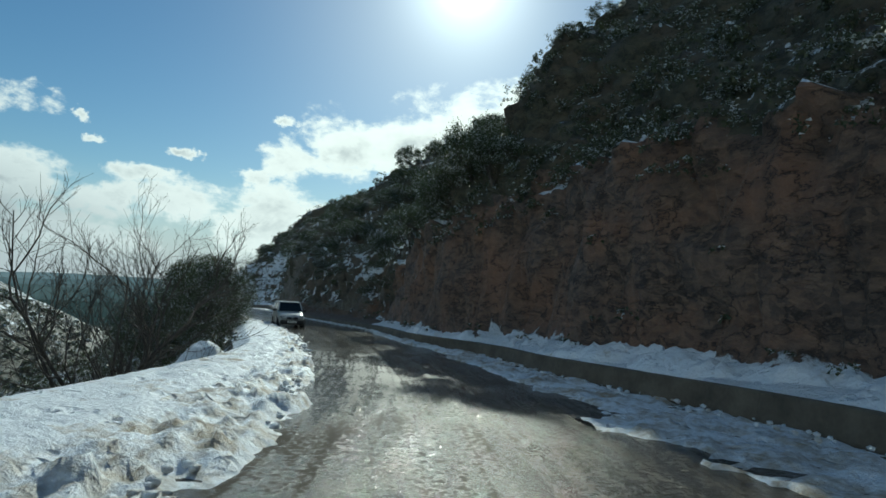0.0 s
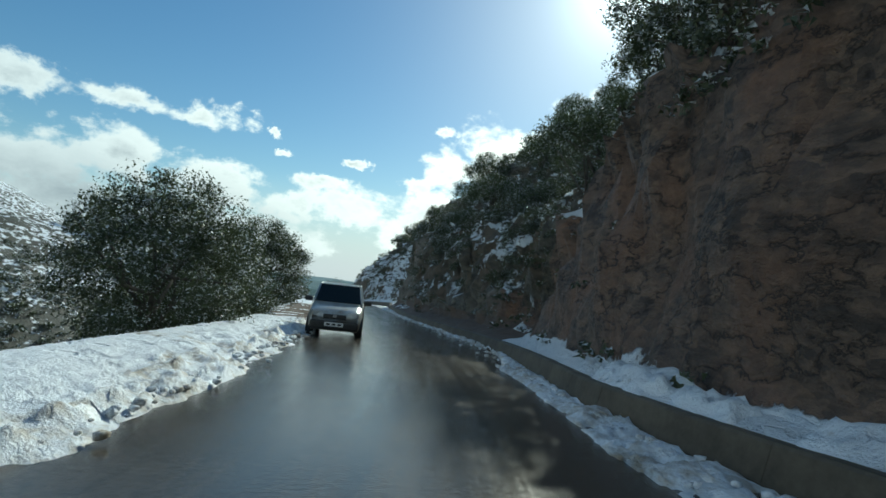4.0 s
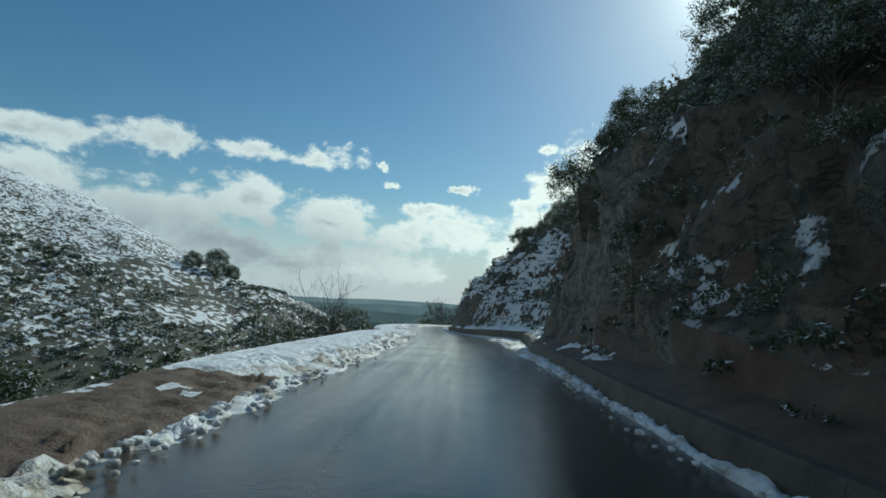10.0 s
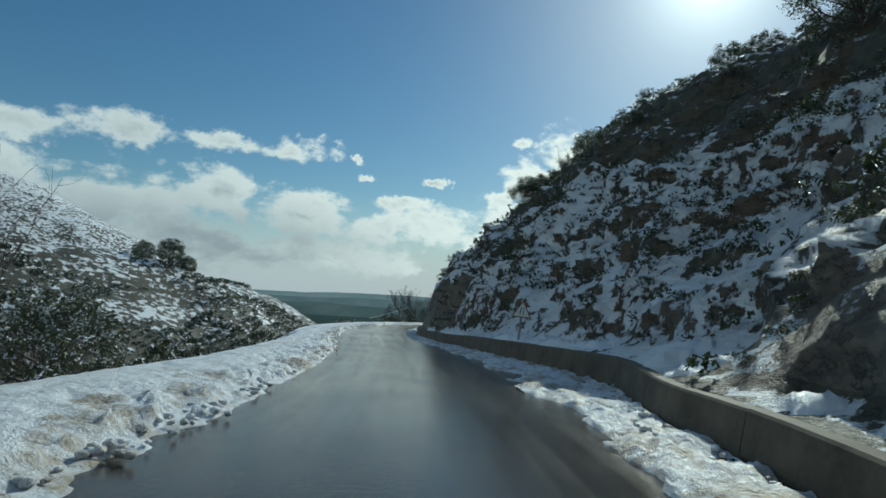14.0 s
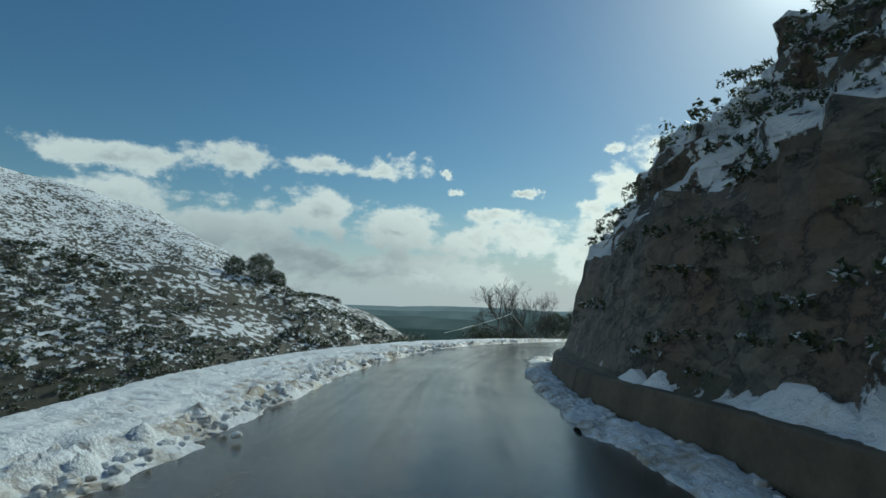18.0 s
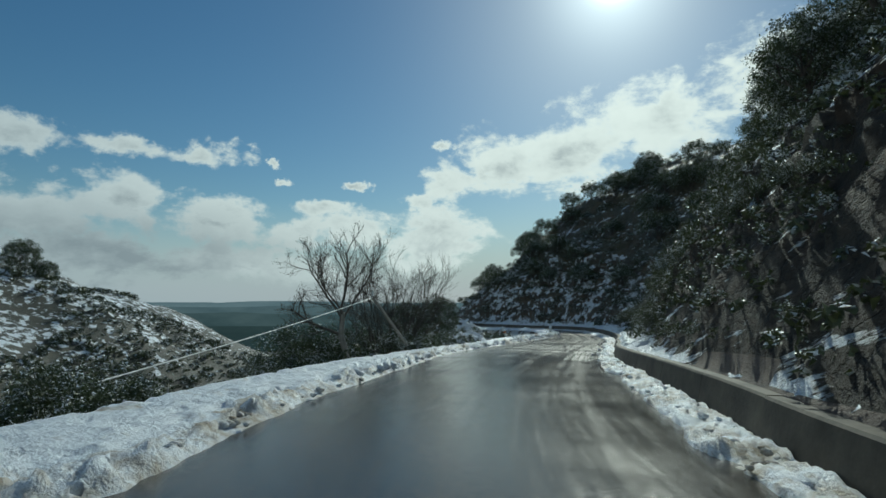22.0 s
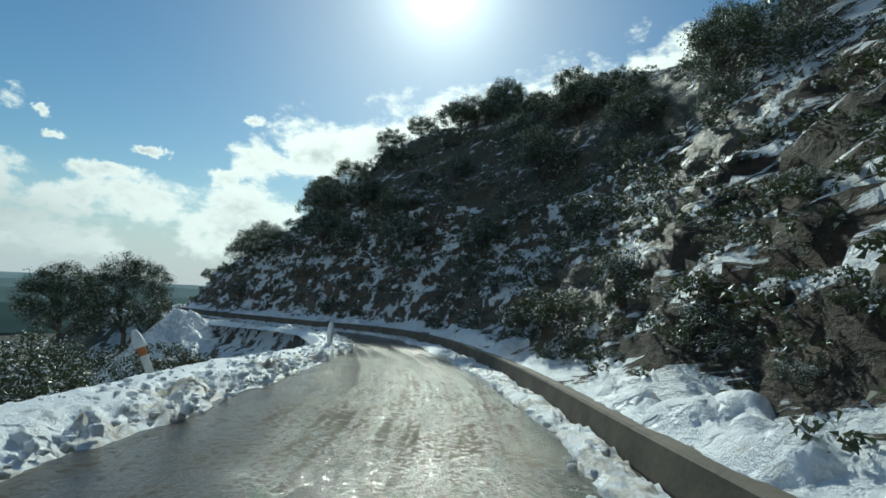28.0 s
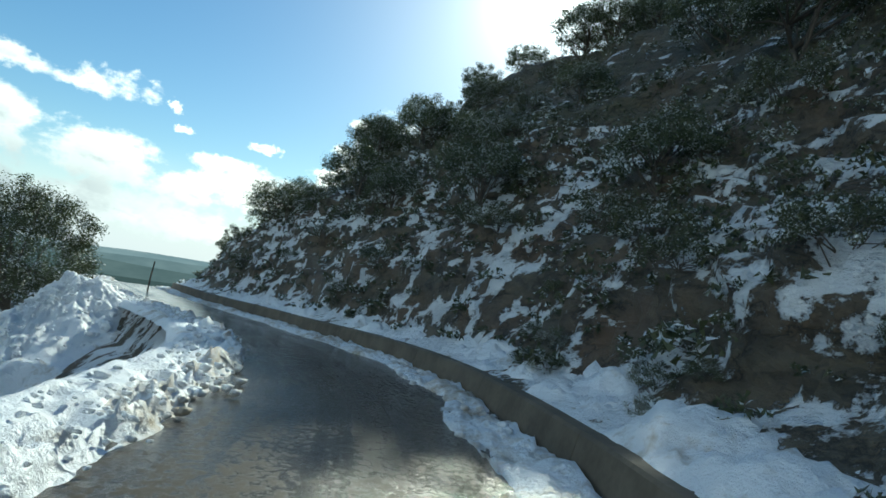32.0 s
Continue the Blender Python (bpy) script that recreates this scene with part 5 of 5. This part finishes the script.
p = (23.3, 190.0, -8.5)
stake = thing("marker_stake", Matrix.Translation(p), "thin dark wooden stake beside the far bend", "stake")
part("shaft", rod_mesh("shaft", [(0, 0, -0.4), (0.02, 0, 0.7), (0.08, 0, 1.6)], [0.05, 0.045, 0.04], BARK, 8), None, stake)


# ---------------------------------------------------------------- the small car
def build_car():
    m, g, b = material("silver_paint")
    n = g.noise(g.add("ShaderNodeTexCoord").outputs["Object"], 3, 5, 0.6)
    mud = g.span(g.math("ADD", n, g.math("MULTIPLY", g.add("ShaderNodeSeparateXYZ", [g.add("ShaderNodeTexCoord").outputs["Object"]]).outputs[2], -0.35)), 0.2, 0.5)
    g.put(g.mix(mud, (0.52, 0.53, 0.52), (0.30, 0.25, 0.19)), b.inputs["Base Color"])
    g.put(g.span(mud, 0, 1, 0.28, 0.6), b.inputs["Roughness"])
    b.inputs["Metallic"].default_value = 0.25
    paint = m
    m, g, b = material("tinted_glass")
    b.inputs["Base Color"].default_value = (0.010, 0.013, 0.013, 1)
    b.inputs["Roughness"].default_value = 0.06
    glass = m
    m, g, b = material("lamp_glass")
    b.inputs["Base Color"].default_value = (0.35, 0.36, 0.36, 1)
    b.inputs["Roughness"].default_value = 0.12
    lamp = m
    rubber = plain_material("rubber", (0.012, 0.012, 0.012), (0.035, 0.032, 0.028), 0.8, 0, 8, 0.2, 0.005)
    steel = plain_material("steel_rim", (0.30, 0.30, 0.30), (0.45, 0.45, 0.45), 0.4, 0.7, 8, 0.1, 0.003)
    s, n = 31.3, -1.90
    at = place(s, n, -0.02)
    car = thing("hatchback_car", Matrix.Translation((5.93, 29.85, at[2])) @ Matrix.Rotation(-1.658, 4, "Z") @ Matrix.Scale(1.08, 4), "small silver five-door hatchback car standing in the oncoming lane", "car")
    # lower body: x, half width, bottom, top
    st = [(1.72, 0.60, 0.30, 0.60), (1.64, 0.67, 0.22, 0.72), (1.40, 0.715, 0.20, 0.82), (1.05, 0.73, 0.19, 0.88), (0.72, 0.735, 0.18, 0.94), (0.2, 0.74, 0.18, 0.96), (-0.6, 0.74, 0.18, 0.97), (-1.2, 0.735, 0.19, 0.98), (-1.58, 0.715, 0.22, 0.98), (-1.70, 0.66, 0.28, 0.95), (-1.74, 0.60, 0.34, 0.88)]
    ring = []
    for x, w, lo, hi in st:
        half = [(w * 0.90, lo), (w * 0.985, lo + 0.10), (w, lo + 0.3), (w * 0.985, hi - 0.14), (w * 0.94, hi - 0.04), (w * 0.72, hi), (w * 0.35, hi + 0.012)]
        pts = half + [(-a, c) for a, c in reversed(half)]
        ring.append([(x, a, c) for a, c in pts])
    p = np.array(ring)
    k = p.shape[1]
    i = np.arange(p.shape[0] * k).reshape(-1, k)
    q = np.stack([i[:-1], np.roll(i[:-1], -1, 1), np.roll(i[1:], -1, 1), i[1:]], -1).reshape(-1, 4)
    caps = []
    for row in (i[0], i[-1]):
        for c in range(k // 2 - 1):
            caps.append([row[c], row[c + 1], row[k - 2 - c], row[k - 1 - c]])
    me = quads_mesh("body", p.reshape(-1, 3), np.vstack([q, np.array(caps)]), [paint], smooth=True)
    bm = bmesh.new()
    bm.from_mesh(me)
    bmesh.ops.recalc_face_normals(bm, faces=bm.faces[:])
    bm.to_mesh(me)
    bm.free()
    part("body", me, None, car, "silver painted body with muddy sills")

    def slab(name, pts, thick, mat, label="", bev=0.006):
        """A thin panel with four or more corners, thickened along its normal."""
        bm = bmesh.new()
        f = bm.faces.new([bm.verts.new(c) for c in pts])
        bm.normal_update()
        nn = f.normal.copy()
        r = bmesh.ops.extrude_face_region(bm, geom=[f])
        bmesh.ops.translate(bm, verts=[v for v in r["geom"] if isinstance(v, bmesh.types.BMVert)], vec=nn * thick)
        bmesh.ops.recalc_face_normals(bm, faces=bm.faces[:])
        if bev:
            bmesh.ops.bevel(bm, geom=bm.edges[:], offset=bev, segments=1, affect="EDGES")
        return part(name, bm, mat, car, label)

    # cabin of tinted glass under a painted roof with pillars
    base = [(0.80, 0.68), (-1.60, 0.66)]
    top = [(0.36, 0.565), (-1.26, 0.555)]
    zb, zt = 0.94, 1.43
    cab = [(base[0][0], base[0][1], zb), (base[0][0], -base[0][1], zb), (base[1][0], -base[1][1], zb), (base[1][0], base[1][1], zb),
           (top[0][0], top[0][1], zt), (top[0][0], -top[0][1], zt), (top[1][0], -top[1][1], zt), (top[1][0], top[1][1], zt)]
    slab("windscreen", [cab[0], cab[1], cab[5], cab[4]], -0.02, glass, "dark windscreen glass")
    slab("rear_window", [cab[2], cab[3], cab[7], cab[6]], -0.02, glass)
    for sgn in (1, -1):
        def at_side(x, u, out=0.0):
            y = (base[0][1] + (base[1][1] - base[0][1]) * (base[0][0] - x) / 2.4) * (1 - u) + (top[0][1] + (top[1][1] - top[0][1]) * (top[0][0] - x) / 1.62) * u
            return (x, sgn * (y + out), zb + (zt - zb) * u)
        slab("front_side_window", [at_side(0.62, 0.06), at_side(-0.28, 0.06), at_side(-0.28, 0.92), at_side(0.33, 0.92)], 0.02 * sgn, glass, "dark side glass")
        slab("rear_side_window", [at_side(-0.40, 0.06), at_side(-1.28, 0.06), at_side(-1.10, 0.92), at_side(-0.40, 0.92)], 0.02 * sgn, glass, "dark side glass")
        part("front_pillar", rod_mesh("front_pillar", [(0.80, sgn * 0.675, 0.93), (0.59, sgn * 0.625, 1.20), (0.34, sgn * 0.565, 1.43)], [0.035, 0.033, 0.035], paint, 8), None, car)
        part("middle_pillar", rod_mesh("middle_pillar", [(-0.34, sgn * 0.668, 0.93), (-0.34, sgn * 0.62, 1.20), (-0.34, sgn * 0.562, 1.43)], [0.045, 0.04, 0.04], paint, 8), None, car)
        slab("rear_pillar", [at_side(-1.22, -0.02, 0.012), at_side(-1.60, -0.02, 0.012), at_side(-1.28, 1.0, 0.012), at_side(-1.02, 1.0, 0.012)], 0.03 * sgn, paint)
        part("roof_rail", rod_mesh("roof_rail", [(0.38, sgn * 0.572, 1.425), (-0.1, sgn * 0.577, 1.44), (-0.7, sgn * 0.575, 1.445), (-1.30, sgn * 0.556, 1.42)], [0.035] * 4, paint, 8), None, car)
        part("door_sill", box_bm((1.65, 0.03, 0.09), (-0.02, sgn * 0.742, 0.24), 0.01), BLACK_PAINT, car)
        part("side_trim", box_bm((2.0, 0.012, 0.025), (-0.35, sgn * 0.735, 0.90), 0.004), BLACK_PAINT, car)
        for x in (-0.22, -1.12):
            handle = part("door_handle", box_bm((0.14, 0.03, 0.05), (x, sgn * 0.745, 0.80), 0.01), BLACK_PAINT, car, "black door handle")
        part("door_gap", box_bm((0.012, 0.010, 0.66), (-0.36, sgn * 0.742, 0.58), 0.002), BLACK_PAINT, car)
        part("door_gap", box_bm((0.012, 0.010, 0.60), (0.66, sgn * 0.738, 0.58), 0.002), BLACK_PAINT, car)
        mirror = part("mirror", box_bm((0.13, 0.24, 0.15), (0.58, sgn * 0.84, 0.99), 0.06), BLACK_PAINT, car, "black door mirror")
        part("headlight", box_bm((0.16, 0.34, 0.17), (1.60, sgn * 0.47, 0.66), 0.05, Matrix.Rotation(radians(-18 * sgn), 4, "Z")), lamp, car, "clouded clear headlight")
        part("tail_light", box_bm((0.07, 0.12, 0.42), (-1.665, sgn * 0.625, 0.86), 0.03), RED_PAINT, car, "red tail light")
        for x in (1.18, -1.18):
            arch = rod_mesh("wheel_arch", [(x, sgn * 0.60, 0.285), (x, sgn * 0.752, 0.285)], [0.335, 0.335], BLACK_PAINT, 24)
            part("wheel_arch", arch, None, car, "dark wheel arch")
            y0, y1 = sgn * 0.60, sgn * 0.765
            tyre = part("wheel", rod_mesh("wheel", [(x, y0, 0.275), (x, y0, 0.275001), (x, (y0 + y1) / 2, 0.275), (x, y1, 0.275), (x, y1 - sgn * 0.02, 0.275)], [0.2, 0.265, 0.275, 0.262, 0.17], rubber, 24), None, car, "muddy black tyre")
            rim = part("rim", rod_mesh("rim", [(x, y1 - sgn * 0.05, 0.275), (x, y1 - sgn * 0.012, 0.275), (x, y1 - sgn * 0.03, 0.275), (x, y1 - sgn * 0.01, 0.275)], [0.18, 0.175, 0.10, 0.004], steel, 20), None, tyre)
    bm = bmesh.new()
    rows = []
    for x, y, z in ((0.40, 0.57, 1.425), (0.1, 0.575, 1.46), (-0.5, 0.575, 1.475), (-1.05, 0.56, 1.46), (-1.34, 0.55, 1.42)):
        rows.append([bm.verts.new((x, v * y, z + (0.012 if abs(v) < 0.8 else -0.03 if abs(v) > 0.95 else 0))) for v in (-1, -0.85, -0.4, 0.4, 0.85, 1)])
    for a, c in zip(rows, rows[1:]):
        for j in range(5):
            bm.faces.new((a[j], a[j + 1], c[j + 1], c[j]))
    bmesh.ops.solidify(bm, geom=bm.faces[:], thickness=0.03)
    part("roof", bm, paint, car)
    part("front_bumper", box_bm((0.22, 1.30, 0.24), (1.66, 0, 0.37), 0.06), BLACK_PAINT, car, "dark front bumper")
    part("rear_bumper", box_bm((0.18, 1.30, 0.24), (-1.70, 0, 0.38), 0.06), paint, car)
    part("grille", box_bm((0.05, 0.62, 0.13), (1.70, 0, 0.60), 0.02), BLACK_PAINT, car)
    badge = part("badge", box_bm((0.02, 0.10, 0.07), (1.73, 0, 0.62), 0.008), steel, car)
    plate = part("number_plate", box_bm((0.02, 0.50, 0.11), (1.78, 0, 0.40), 0.004), WHITE_PAINT, car, "white plate with plain dark bars")
    for y in (-0.15, 0.0, 0.15):
        part("plate_bar", box_bm((0.008, 0.09, 0.05), (1.793, y, 0.40), 0.002), BLACK_PAINT, plate)
    part("aerial", rod_mesh("aerial", [(0.02, 0.40, 1.44), (-0.06, 0.40, 1.55), (-0.16, 0.40, 1.66)], [0.008, 0.005, 0.003], BLACK_PAINT, 6), None, car)
    part("wiper", rod_mesh("wiper", [(0.80, 0.30, 0.965), (0.74, 0.02, 1.0), (0.70, -0.25, 1.02)], [0.012, 0.01, 0.008], BLACK_PAINT, 6), None, car)


build_car()
